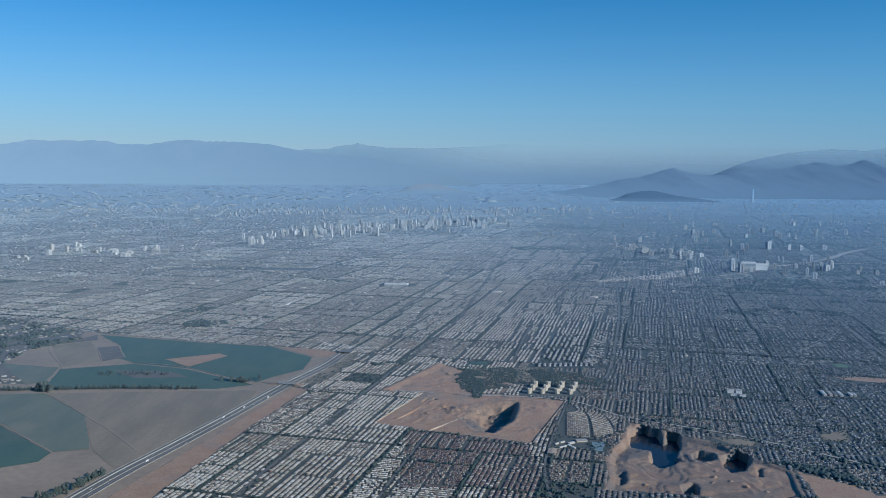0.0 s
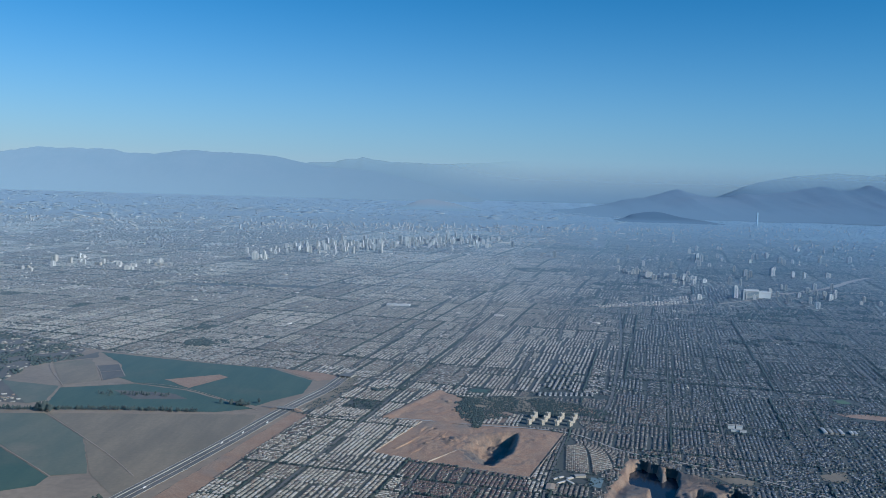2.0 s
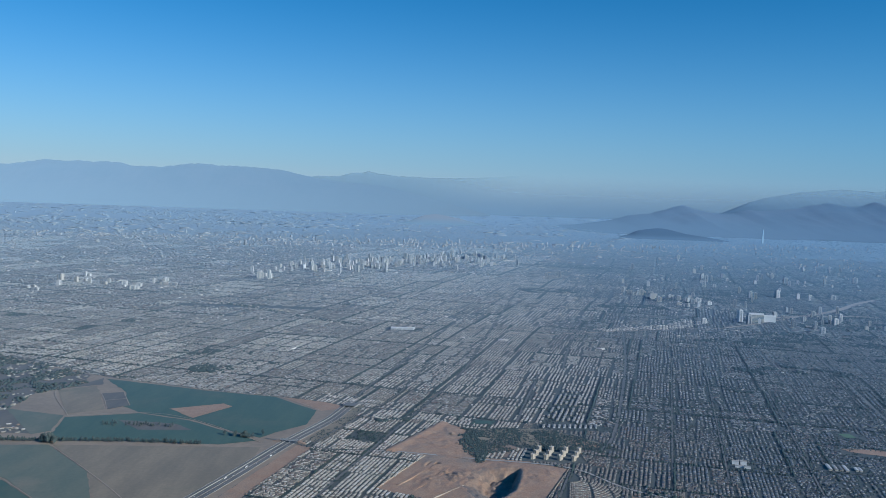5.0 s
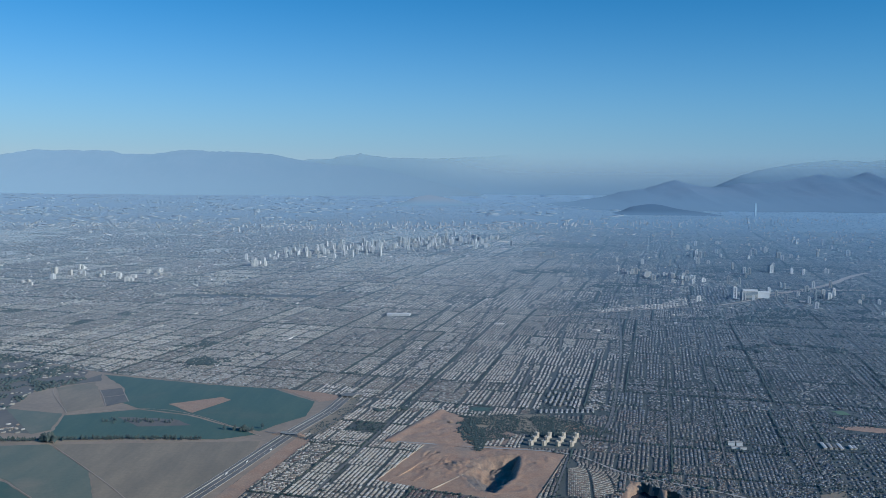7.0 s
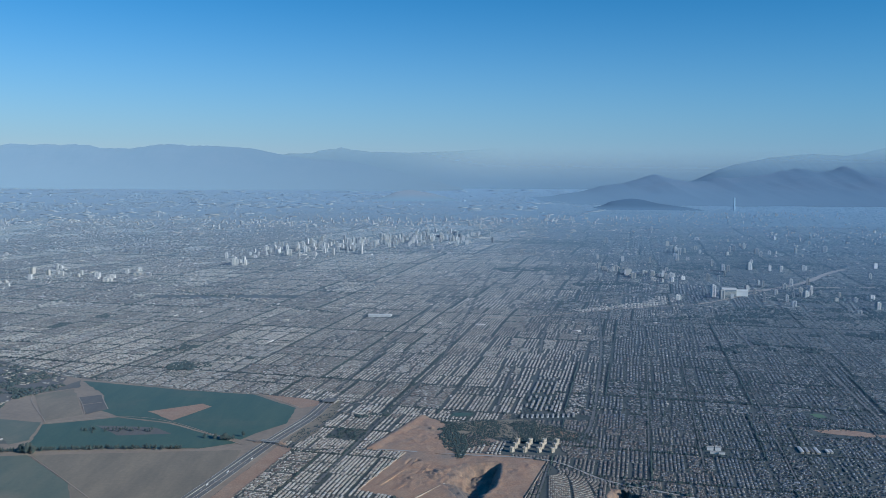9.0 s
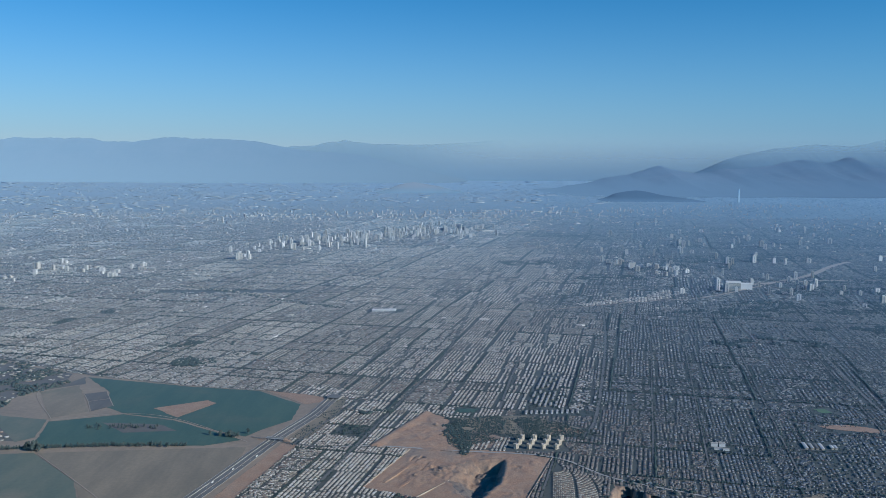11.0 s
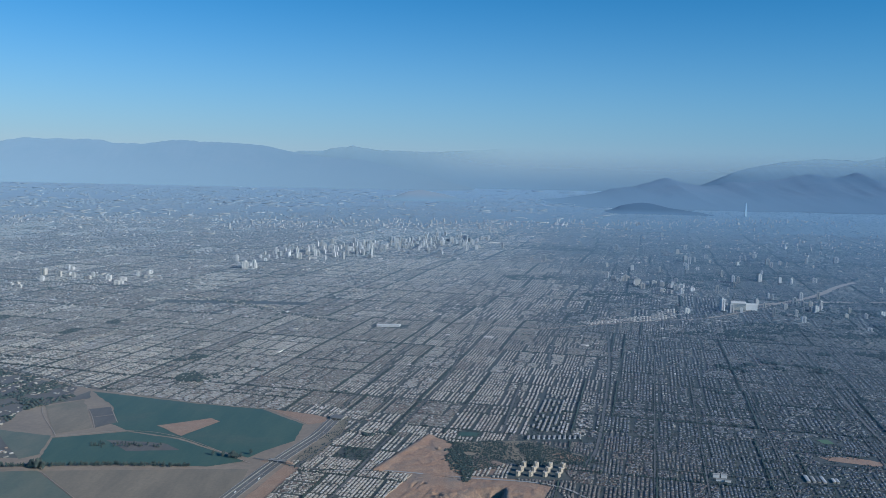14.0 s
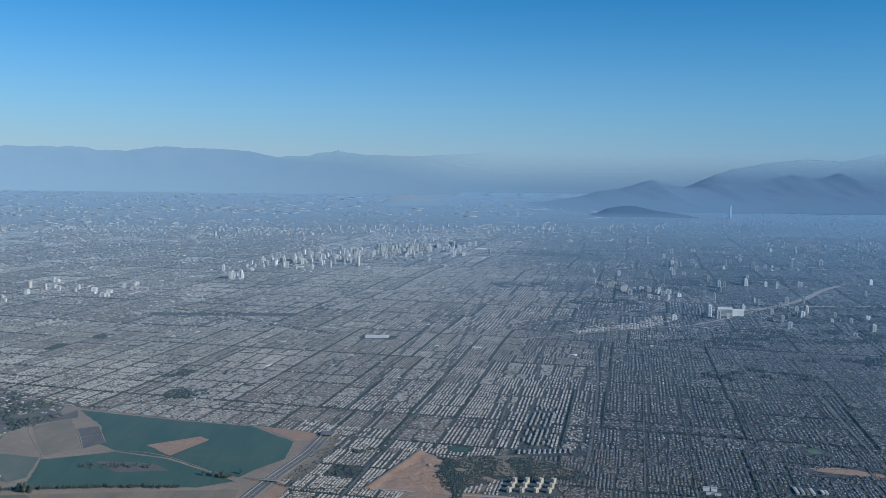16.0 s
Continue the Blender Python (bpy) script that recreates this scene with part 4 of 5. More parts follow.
# near terraces
pos, a, size, b = quarter(187, 335, 8.5, 16, 1.2, 0.52, 0.9, 21, 0.10, (0.54, 0.8), (0.18, 0.34))
x, y = pos[:, 0], pos[:, 1]
single = (y < 199.5) & (np.abs(x - 2) < 12)
single &= np.cumsum(single) <= 290
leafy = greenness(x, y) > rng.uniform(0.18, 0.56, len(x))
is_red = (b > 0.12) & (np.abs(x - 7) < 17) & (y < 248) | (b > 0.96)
for name, sel, mats, label in (("garden_houses", leafy & ~is_red & ~single, [M_wall, M_leafyhazedroof], "small houses with dull roofs among garden trees"),
                               ("terraced_houses", ~leafy & ~is_red & ~single & (b < 0.4) & (x < 30), [M_wall, M_roof], "dense rows of small pale-roofed terraced houses"),
                               ("terraced_houses", ~leafy & ~is_red & ~single & (b >= 0.4) & (b < 0.7) & (x < 30), [M_wall, M_brightroof], "rows of small terraced houses with bright zinc roofs"),
                               ("terraced_houses", ~leafy & ~is_red & ~single & ((b >= 0.7) | (x >= 30)), [M_wall, M_dullroof], "rows of small terraced houses with dull brown roofs"),
                               ("red_roofed_houses", is_red & ~single, [M_wall, M_redroof], "rows of small houses with rust-red roofs")):
    me = scatter(name, HOUSE, pos[sel], a[sel], size[sel], mats)
    tagged(new(name, me), label, "houses", kind="stuff")


def house():
    e = empty("house", "small terraced house with plastered walls and gabled sheet roof", "house", "terraced houses in the foreground")
    bm = bmesh.new()
    v = [bm.verts.new(p) for p in HOUSE[0][:8]]
    for f in HOUSE[1][0][0]:
        bm.faces.new([v[i] for i in f])
    part("wall", bm, M_wall1, e)
    bm = bmesh.new()
    v = [bm.verts.new(p) for p in HOUSE[0][8:]]
    for fs in (HOUSE[1][1][0], HOUSE[1][2][0]):
        for f in fs:
            bm.faces.new([v[i - 8] for i in f])
    part("roof", bm, M_roof1, e)
    return e


first = house()
for k, i in enumerate(np.where(single)[0]):
    m = pose(*pos[i], 0, 0, math.degrees(a[i])) @ Matrix.Diagonal((*size[i], 1))
    if k == 0:
        first.matrix_basis = m
    else:
        made = copy_thing(first, pose(0, 0, 0))
        made.matrix_basis = m

# middle distance: longer pieces of terrace
for q in ((335, 600, 10.5, 22, 1.42, 0.9, 1.3, 22, 0.09, (0.64, 0.94), (0.22, 0.4)), (600, 1000, 16, 34, 2.1, 1.9, 2.0, 23, 0.12, (0.95, 1.45), (0.28, 0.52)),
          (1000, 1560, 24, 50, 3.2, 3.3, 3.0, 24, 0.18, (1.35, 2.3), (0.34, 0.7))):
    pos2, a2, size2, b2 = quarter(*q, 0.03)
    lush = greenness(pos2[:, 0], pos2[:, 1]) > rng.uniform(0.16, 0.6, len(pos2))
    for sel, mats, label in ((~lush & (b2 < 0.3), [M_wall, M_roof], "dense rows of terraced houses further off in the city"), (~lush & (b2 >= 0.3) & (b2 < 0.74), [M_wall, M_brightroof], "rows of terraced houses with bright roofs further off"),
                             (~lush & (b2 >= 0.74), [M_wall, M_dullroof], "rows of terraced houses with dull brown roofs further off"), (lush, [M_wall, M_leafyhazedroof], "dull-roofed houses among trees further off in the city")):
        me = scatter("terraced_houses", BLOCK, pos2[sel], a2[sel], size2[sel], mats)
        tagged(new("terraced_houses", me), label, "houses", kind="stuff")

n = 75000
y = 1530 * (4750 / 1530) ** rng.random(n)
x = rng.uniform(-0.56, 0.56, n) * y
u, v = xy_to_uv(x, y)
u, v = np.round(u / 23) * 23 + rng.normal(0, 9, n), np.round(v / 47) * 47 + rng.normal(0, 19, n)
x, y = uv_to_xy(u, v)
ok = (rng.random(n) > 0.25 + 0.5 * smooth_noise(x, y, 0.004, 220) + 0.55 * np.clip((y - 0.9 * x - 2300) / 1500, 0, 1)) & (y > 1540)
x, y = x[ok], y[ok]
n = len(x)
size = np.stack([rng.uniform(3, 10, n) * np.clip(y / 2600, 0.6, 1.5), rng.uniform(2, 6, n) * np.clip(y / 2600, 0.6, 1.5), rng.uniform(0.15, 0.42, n) * np.where(rng.random(n) < 0.05, 3.0, 1)], 1)
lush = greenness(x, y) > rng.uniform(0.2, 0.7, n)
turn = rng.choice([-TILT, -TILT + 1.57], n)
for sel, mats, label in ((~lush, [M_wall, M_farroof], "far hazy city quarters reaching to the mountains"), (lush, [M_leafyhazedroof, M_leafyhazedroof], "far hazy leafy city quarters with dull roofs")):
    me = scatter("city_blocks", BLOCK, np.stack([x, y, plain(x, y)], 1)[sel], turn[sel], size[sel], mats)
    tagged(new("city_blocks", me), label, "houses", kind="stuff")

# sheds and cottages among the fields
x, y = rng.uniform(-230, -140, 900), rng.uniform(285, 420, 900)
ok = inside([(-245.1, 442.1), (-165.5, 394.7), (-160.7, 375.9), (-172.4, 356.9), (-170.1, 329.6), (-145.8, 297.1), (-211.2, 296.1), (-267.8, 352.4)], x, y) & (smooth_noise(x, y, 0.06, 250) > 0.1)
x, y = x[ok], y[ok]
size = np.stack([rng.uniform(0.6, 2.2, len(x)), rng.uniform(0.5, 0.9, len(x)), rng.uniform(0.2, 0.4, len(x))], 1)
me = scatter("cottages", HOUSE, np.stack([x, y, 0 * x + 0.04], 1), rng.normal(0.6, 0.5, len(x)), size, [M_wall, M_roof])
tagged(new("cottages", me), "pale cottages and sheds among scrub", "houses", kind="stuff")

# crescents of houses east of the first quarry
CRESCENT = [(41.9, 274.6), (54.2, 259.7), (49.8, 243.4), (42.5, 239.0), (32.3, 242.0), (37.8, 259.2)]
cx, cy = [], []
ca = []
for ring in range(26):
    rad = 4 + ring * 1.15
    for k in range(int(rad * 2.6 / 0.55)):
        t = -1.75 + k * 0.55 / rad
        if 0 < (k % 14) < 13:
            cx.append(39.6 + rad * math.cos(t)), cy.append(269.6 + rad * 1.25 * math.sin(t)), ca.append(t + math.pi / 2)
cx, cy, ca = np.array(cx), np.array(cy), np.array(ca)
ok = inside(CRESCENT, cx, cy)
cx, cy, ca = cx[ok], cy[ok], ca[ok]
size = np.stack([rng.uniform(0.48, 0.56, len(cx)), rng.uniform(0.55, 0.8, len(cx)), rng.uniform(0.2, 0.3, len(cx))], 1)
me = scatter("crescent_houses", HOUSE, np.stack([cx, cy, 0 * cx], 1), ca, size, [M_wall, M_dullroof])
tagged(new("crescent_houses", me), "curved rows of brownish-roofed small houses", "houses", kind="stuff")

# a bright quarter of pale new houses along the broad road
TAN_QUARTER = [(94.8, 596.9), (124.5, 609.1), (165.3, 635.3), (179.5, 666.6), (196.9, 655.6), (180.7, 630.1), (159.4, 610.3), (107.7, 588.5)]
x, y = rng.uniform(93, 197, 1500), rng.uniform(587, 667, 1500)
u, v = xy_to_uv(x, y)
x, y = uv_to_xy(np.round(u / 2.2) * 2.2, np.round(v / 3.4) * 3.4)
ok = inside(TAN_QUARTER, x, y)
x, y = x[ok], y[ok]
size = np.stack([rng.uniform(1.4, 1.9, len(x)), rng.uniform(0.9, 1.3, len(x)), rng.uniform(0.35, 0.6, len(x))], 1)
me = scatter("new_houses", BLOCK, np.stack([x, y, 0 * x], 1), np.full(len(x), -TILT), size, [M_palestuff, M_brightroof])
tagged(new("new_houses", me), "bright quarter of pale cream new houses", "houses", kind="stuff")

# long sheds and bare strips among the far fields
n = 900
y = rng.uniform(1250, 4700, n)
x = rng.uniform(-0.54, 0.2, n) * y
ok = smooth_noise(x, y, 0.0035, 260) > -0.1
x, y = x[ok], y[ok]
n = len(x)
size = np.stack([rng.uniform(8, 46, n) * np.clip(y / 2800, 0.4, 1.4), rng.uniform(3, 12, n) * np.clip(y / 2800, 0.4, 1.4), rng.uniform(0.5, 1.6, n)], 1)
me = scatter("warehouses", BLOCK, np.stack([x, y, plain(x, y)], 1), -TILT + rng.normal(0, 0.12, n), size, [M_palestuff, M_palestuff])
tagged(new("warehouses", me), "long pale sheds among the far fields", "warehouses", kind="stuff")

# sheds with large bright roofs
n = 800
y = rng.uniform(480, 4400, n)
x = rng.uniform(-0.54, 0.54, n) * y
ok = free(x, y, 3) & (greenness(x, y) < 0.4)
x, y = x[ok], y[ok]
n = len(x)
k = np.clip(y / 900, 0.7, 3.2)
size = np.stack([rng.uniform(2, 9, n) * k, rng.uniform(1.2, 3.5, n) * k, rng.uniform(0.5, 1.0, n) * k ** 0.3], 1)
me = scatter("warehouses", BLOCK, np.stack([x, y, plain(x, y)], 1), rng.choice([-TILT, -TILT + 1.57], n), size, [M_palestuff, M_palestuff])
tagged(new("warehouses", me), "bright zinc-roofed sheds scattered through the far city", "warehouses", kind="stuff")

n = 6500
y = np.sqrt(rng.uniform(340 ** 2, 1700 ** 2, n))
x = rng.uniform(-0.55, 0.55, n) * y
ok = free(x, y, 1.5) & (rng.random(n) > 0.25 + 0.9 * greenness(x, y))
x, y = x[ok], y[ok]
n = len(x)
k = np.clip(y / 700, 0.6, 2.2)
size = np.stack([rng.uniform(0.9, 3.0, n) * k, rng.uniform(0.7, 1.4, n) * k, rng.uniform(0.42, 0.8, n) * k ** 0.6], 1)
me = scatter("shops", BLOCK, np.stack([x, y, plain(x, y)], 1), rng.choice([-TILT, -TILT + 1.57], n), size, [M_palestuff, M_palestuff])
tagged(new("shops", me), "pale flat-roofed shops and workshops among the houses", "shops", kind="stuff")

# ---- trees ----


def tree_stuff(name, x, y, size, label, z=None):
    for s in range(3):
        pick = np.arange(len(x)) % 3 == s
        n = int(pick.sum())
        sz = np.stack([size[pick], size[pick] * rng.uniform(0.8, 1.2, n), np.minimum(size[pick], 1.1 + 0.12 * size[pick]) * rng.uniform(0.7, 1.2, n)], 1)
        me = scatter(name, clump_shape(s + 1), np.stack([x[pick], y[pick], plain(x[pick], y[pick])], 1), rng.uniform(0, 6.28, n), sz, [M_leaf])
        tagged(new(name, me), label, "trees", kind="stuff")


n = 50000
y = np.sqrt(rng.uniform(186 ** 2, 470 ** 2, n))
x = rng.uniform(-0.56, 0.56, n) * y + rng.uniform(-10, 10, n)
ok = (rng.random(n) < 0.22 + 1.0 * greenness(x, y) ** 1.3) & free(x, y, -0.2)
tree_stuff("street_trees", x[ok], y[ok], rng.uniform(0.24, 0.5, ok.sum()) * (1 + 0.6 * greenness(x[ok], y[ok])), "dark green street and garden trees between the houses")
n = 30000
y = np.sqrt(rng.uniform(470 ** 2, 1200 ** 2, n))
x = rng.uniform(-0.56, 0.56, n) * y
ok = (rng.random(n) < 1.3 * greenness(x, y)) & free(x, y, -0.2)
tree_stuff("street_trees", x[ok], y[ok], rng.uniform(0.6, 1.5, ok.sum()), "dark green trees between the houses")
n = 14000
y = np.sqrt(rng.uniform(1000 ** 2, 3600 ** 2, n))
x = rng.uniform(-0.56, 0.56, n) * y
ok = rng.random(n) < 1.0 * greenness(x * 0.4, y * 0.4)
tree_stuff("park_trees", x[ok], y[ok], rng.uniform(1.8, 5.0, ok.sum()), "dark green park trees in the far city")

for tx, ty, pitch in AVENUE_TREES:
    ok = free(tx, ty, 0.2) & (rng.random(len(tx)) < 0.8)
    tree_stuff("avenue_trees", tx[ok], ty[ok], rng.uniform(0.5, 0.95, ok.sum()) * pitch ** 0.8, "dark green trees along streets and in squares")

# trees round the larger lots
lx, ly = [], []
for cx, cy, a1, b1 in LOTS:
    for _ in range(int(7 * (a1 + b1))):
        p, q = rng.uniform(-1, 1, 2)
        if max(abs(p), abs(q)) > 0.55:
            lx.append(cx + p * a1), ly.append(cy + q * b1)
lx, ly = np.array(lx), np.array(ly)
tree_stuff("garden_trees", lx, ly, rng.uniform(0.3, 0.65, len(lx)), "dark green trees round schools and halls")

# avenue trees, on both sides
ax, ay = [], []
for line, half, _ in STREETS[:9] + STREETS[12:]:
    for s in (-half - 0.3, half + 0.3):
        for q in smooth_line(offset_line(line, s), 1.1):
            if rng.random() < 0.5:
                ax.append(q[0] + rng.normal(0, 0.3))
                ay.append(q[1] + rng.normal(0, 0.4))
ax, ay = np.array(ax), np.array(ay)
ok = ~inside(QUARRY1, ax, ay) & ~inside(QUARRY2, ax, ay) & ~inside(FARM, ax, ay)
tree_stuff("avenue_trees", ax[ok], ay[ok], rng.uniform(0.4, 0.9, ok.sum()), "dark green trees lining the avenues")


def fill(poly, count, lo, hi, name, label, dens=0.0, ragged=0.0):
    px, py = [p[0] for p in poly], [p[1] for p in poly]
    x, y = rng.uniform(min(px), max(px), count), rng.uniform(min(py), max(py), count)
    ok = inside(poly, x + ragged * smooth_noise(x, y, 0.3, 231), y + 2 * ragged * smooth_noise(x, y, 0.2, 232)) & (smooth_noise(x, y, 0.12, 230) > dens)
    tree_stuff(name, x[ok], y[ok], rng.uniform(lo, hi, ok.sum()), label)


fill(PARK, 6500, 0.3, 0.7, "park_trees", "dark dense trees of the park behind the quarry", -0.1, 2.4)
fill([(24, 301.5), (44, 301), (42, 324), (28, 326)], 700, 0.3, 0.6, "park_trees", "scattered trees in the gap of the park", -2.0, 2.0)
fill(VERGE_EAST, 700, 0.25, 0.6, "scrub_trees", "low scrub on the motorway verge", -0.1)
fill([(6.6, 324.1), (14.7, 317.5), (14.6, 282.0), (10.4, 281.7), (7.0, 284.9), (4.8, 299.5)], 1300, 0.35, 0.85, "park_trees", "dark trees on the quarry's broken edge", 0.0, 3.0)
fill(ESTATE, 700, 0.4, 0.9, "park_trees", "dark trees between the apartment slabs", -0.4)
fill([(-239.3, 441.0), (-165.5, 394.7), (-158.5, 375.5), (-170.2, 356.6), (-170.1, 329.6), (-216.2, 314.7), (-266.2, 382.2)], 9000, 0.5, 1.5, "scrub_trees", "dark trees and scrub among smallholdings", -0.35)
fill([(-202.6, 686.5), (-156.8, 663.2), (-104.5, 613.1), (-55.6, 579.2), (-55.7, 572.6), (-105.7, 604.1), (-157.2, 653.0), (-202.9, 678.8)], 2600, 0.9, 1.9, "park_trees", "dark band of trees across the city", -0.9)
for cx, cy, rx, ry in ((-116.7, 417.1, 7, 9), (-125.9, 459.8, 14, 8), (-92.7, 433.1, 6, 4), (95.5, 848.4, 24, 16), (185.5, 461.9, 22, 12), (158.7, 734.5, 26, 14), (-848.2, 1278.7, 60, 24),
                       (61.0, 1374.0, 60, 40), (254.5, 584.8, 40, 24), (307.9, 657.6, 46, 30), (-20.2, 332.0, 5, 3), (-46.6, 399.0, 5, 6), (136.9, 403.6, 9, 6), (200.4, 560.2, 30, 12), (243.9, 808.6, 50, 22), (349.1, 901.1, 70, 30), (295.1, 873.3, 50, 20), (384.5, 711.2, 60, 22), (318.5, 583.4, 40, 14), (258.6, 500.6, 22, 9), (427.2, 1030.8, 110, 40), (177.4, 1189.3, 60, 40), (488.8, 1240.0, 160, 60), (570.3, 1280.2, 180, 60)):
    fill([(cx + rx * 1.4 * (0.7 + 0.5 * rng.random()) * math.cos(k * 0.52), cy + ry * 1.4 * (0.6 + 0.6 * rng.random()) * math.sin(k * 0.52)) for k in range(12)], int(min(1100, 4 * rx * ry)), 0.7 + cy * 0.001, 1.4 + cy * 0.0016,
         "park_trees", "dark clump of park trees in the city", 0.0)
fill([(57.8, 256.6), (81.1, 240.4), (93.5, 224.9), (112.7, 212.2), (116.0, 216.1), (94.3, 230.9), (82.7, 246.3), (64.9, 260.0)], 700, 0.7, 1.5, "park_trees", "dark trees beside the quarry road", -0.3)
fill([(89.2, 219.2), (100.7, 210.9), (102.5, 203.7), (91.9, 211.9)], 500, 0.8, 1.6, "park_trees", "dark trees beside the quarry", -0.5)


def tree():
    e = empty("tree", "tall dark green tree in the row along the field", "tree", "row of trees along the field")
    bm = bmesh.new()
    bmesh.ops.create_cone(bm, segments=7, radius1=0.11, radius2=0.04, depth=1.0, matrix=Matrix.Translation((0, 0, 0.5)))
    for k in range(4):
        t = Matrix.Translation((0, 0, 0.6)) @ pose(0, 0, 0, 38, 0, 90 * k + 20)
        bmesh.ops.create_cone(bm, segments=5, radius1=0.045, radius2=0.015, depth=0.8, matrix=t @ Matrix.Translation((0, 0, 0.4)))
    part("trunk", bm, M_bark, e)
    r = random.Random(5)
    bm = bmesh.new()
    for k in range(26):
        h = r.uniform(0.55, 2.3)
        w = 0.62 * math.sin(min(1, (2.55 - h) / 1.4) * 1.57)
        ang = r.uniform(0, 6.28)
        d = w * math.sqrt(r.random())
        got = bmesh.ops.create_icosphere(bm, subdivisions=1, radius=r.uniform(0.16, 0.3), matrix=Matrix.Translation((d * math.cos(ang), d * math.sin(ang), h)))
        for q in got["verts"]:
            q.co += Vector((r.uniform(-1, 1), r.uniform(-1, 1), r.uniform(-1, 1))) * 0.07
    part("crown", bm, M_leaf1, e)
    return e


TREE = tree()
spots = []
for q in smooth_line([(-154.9, 287.6), (-135.2, 288.8), (-112.2, 291.2), (-84.4, 291.4)], 0.4):
    if rng.random() < 0.95:
        spots.append((q[0] + rng.normal(0, 0.3), q[1] + rng.normal(0, 0.4), rng.uniform(0.4, 0.7)))
for k in range(26):
    spots.append((-71.9 + rng.normal(0, 2.6), 302.7 + rng.normal(0, 1.0), rng.uniform(0.5, 0.95)))
for k in range(10):
    spots.append((-134.2 + rng.normal(0, 1.6), 287.7 + rng.normal(0, 0.9), rng.uniform(1.0, 1.5)))
for k in range(40):
    spots.append((rng.uniform(-128.0, -100.6), 312.6 + rng.normal(0, 1.2), rng.uniform(0.3, 0.55)))
for k in range(26):
    spots.append((-83 - k * 0.3 + rng.normal(0, 0.8), 206 - k * 0.7 + rng.normal(0, 0.8), rng.uniform(0.6, 1.0)))
for k, (px, py, s) in enumerate(spots):
    m = pose(px, py, 0.02, 0, 0, rng.uniform(0, 360)) @ Matrix.Diagonal((s, s, s * rng.uniform(0.85, 1.2), 1))
    if k == 0:
        TREE.matrix_basis = m
    else:
        copy_thing(TREE, pose(0, 0, 0)).matrix_basis = m

# ---- vehicles on the motorway ----


def vehicle(name, label, length, height, paint, cab):
    """A small car or lorry: body, cabin or load box, four wheels."""
    e = empty(name, label, name, "vehicles on the motorway")
    w = 0.2
    body = bmesh.new()
    add_box(body, -w / 2, -length / 2, 0.035, w / 2, length / 2, 0.035 + height * 0.45)
    part("body", body, paint, e)
    top = bmesh.new()
    v = add_box(top, -w * 0.44, -length * cab[0], 0.035 + height * 0.45, w * 0.44, length * cab[1], 0.035 + height)
    for q in v[4:]:
        q.co.x *= 0.85
        q.co.y *= 0.88
    part("cabin" if name == "car" else "load_box", top, M_glass if name == "car" else paint, e)
    for sx in (-1, 1):
        for sy in (-1, 1):
            bm = bmesh.new()
            bmesh.ops.create_cone(bm, cap_ends=True, segments=10, radius1=0.036, radius2=0.036, depth=0.03, matrix=pose(sx * w * 0.45, sy * length * 0.32, 0.036, 0, 90, 0))
            part("wheel", bm, M_asphalt, e)
    return e


FLEET = [vehicle("car", "white car on the motorway", 0.5, 0.17, M_white, (0.28, 0.3)), vehicle("car", "grey car on the motorway", 0.48, 0.16, M_tin, (0.28, 0.3)),
         vehicle("lorry", "white lorry with a tall load box on the motorway", 1.3, 0.4, M_white, (0.48, 0.28))]
placed = set()
for k in range(26):
    i = int(rng.integers(8, len(HIGHWAY) - 6))
    s = (-1.35, -0.65, 0.65, 1.35)[k % 4]
    (x0, y0), (x1, y1) = offset_line(HIGHWAY, s)[i:i + 2]
    yaw = math.degrees(math.atan2(y1 - y0, x1 - x0)) - 90 + (180 if s < 0 else 0)
    kind = (0, 1, 0, 2, 1)[k % 5]
    m = pose(x0 + rng.uniform(0, 1) * (x1 - x0), y0 + rng.uniform(0, 1) * (y1 - y0), 0.2, 0, 0, yaw)
    if kind in placed:
        copy_thing(FLEET[kind], m)
    else:
        FLEET[kind].matrix_basis = m
        placed.add(kind)

# ---- apartment blocks by the quarry ----


def apartment_block():
    e = empty("apartment_block", "tan five-storey apartment block with small dark windows", "apartment block", "apartment blocks by the quarry")
    wall = part("wall", box_bm(-0.95, -1.3, 0, 0.95, 1.3, 2.7), M_cream, e)
    roof = part("roof", box_bm(-0.88, -1.22, 2.7, 0.88, 1.22, 2.76), M_concrete, e, "grey flat roof")
    for s in (-0.95, 0.87):
        part("parapet", box_bm(s, -1.3, 2.7, s + 0.08, 1.3, 2.9), M_cream, roof)
    part("stair_tower", box_bm(-0.35, -1.62, 0, 0.35, -1.3, 3.2), M_cream, e)
    for f in range(5):
        z = 0.15 + f * 0.53
        for w in (-0.8, 0.5):
            part("window", box_bm(w, -1.315, z, w + 0.3, -1.285, z + 0.24), M_glass, wall)
        for w in (-0.9, -0.15, 0.6):
            part("window", box_bm(0.935, w, z, 0.965, w + 0.3, z + 0.24), M_glass, wall)
    return e


APT = apartment_block()
k = 0
for gx, gy in ((29.9, 288.7), (34.3, 288.5), (39.2, 288.3), (43.7, 288.0)):
    for dx, dy, s in ((0, 0, 1.0), (1.5, 4.2, 1.12), (2.9, 8.6, 1.2)):
        m = pose(gx + dx, gy + dy, 0, 0, 0, -42 + (k % 3) * 2) @ Matrix.Diagonal((0.6, 0.62, 0.6 * s, 1))
        if k == 0:
            APT.matrix_basis = m
        else:
            copy_thing(APT, pose(0, 0, 0)).matrix_basis = m
        k += 1

# ---- larger buildings ----


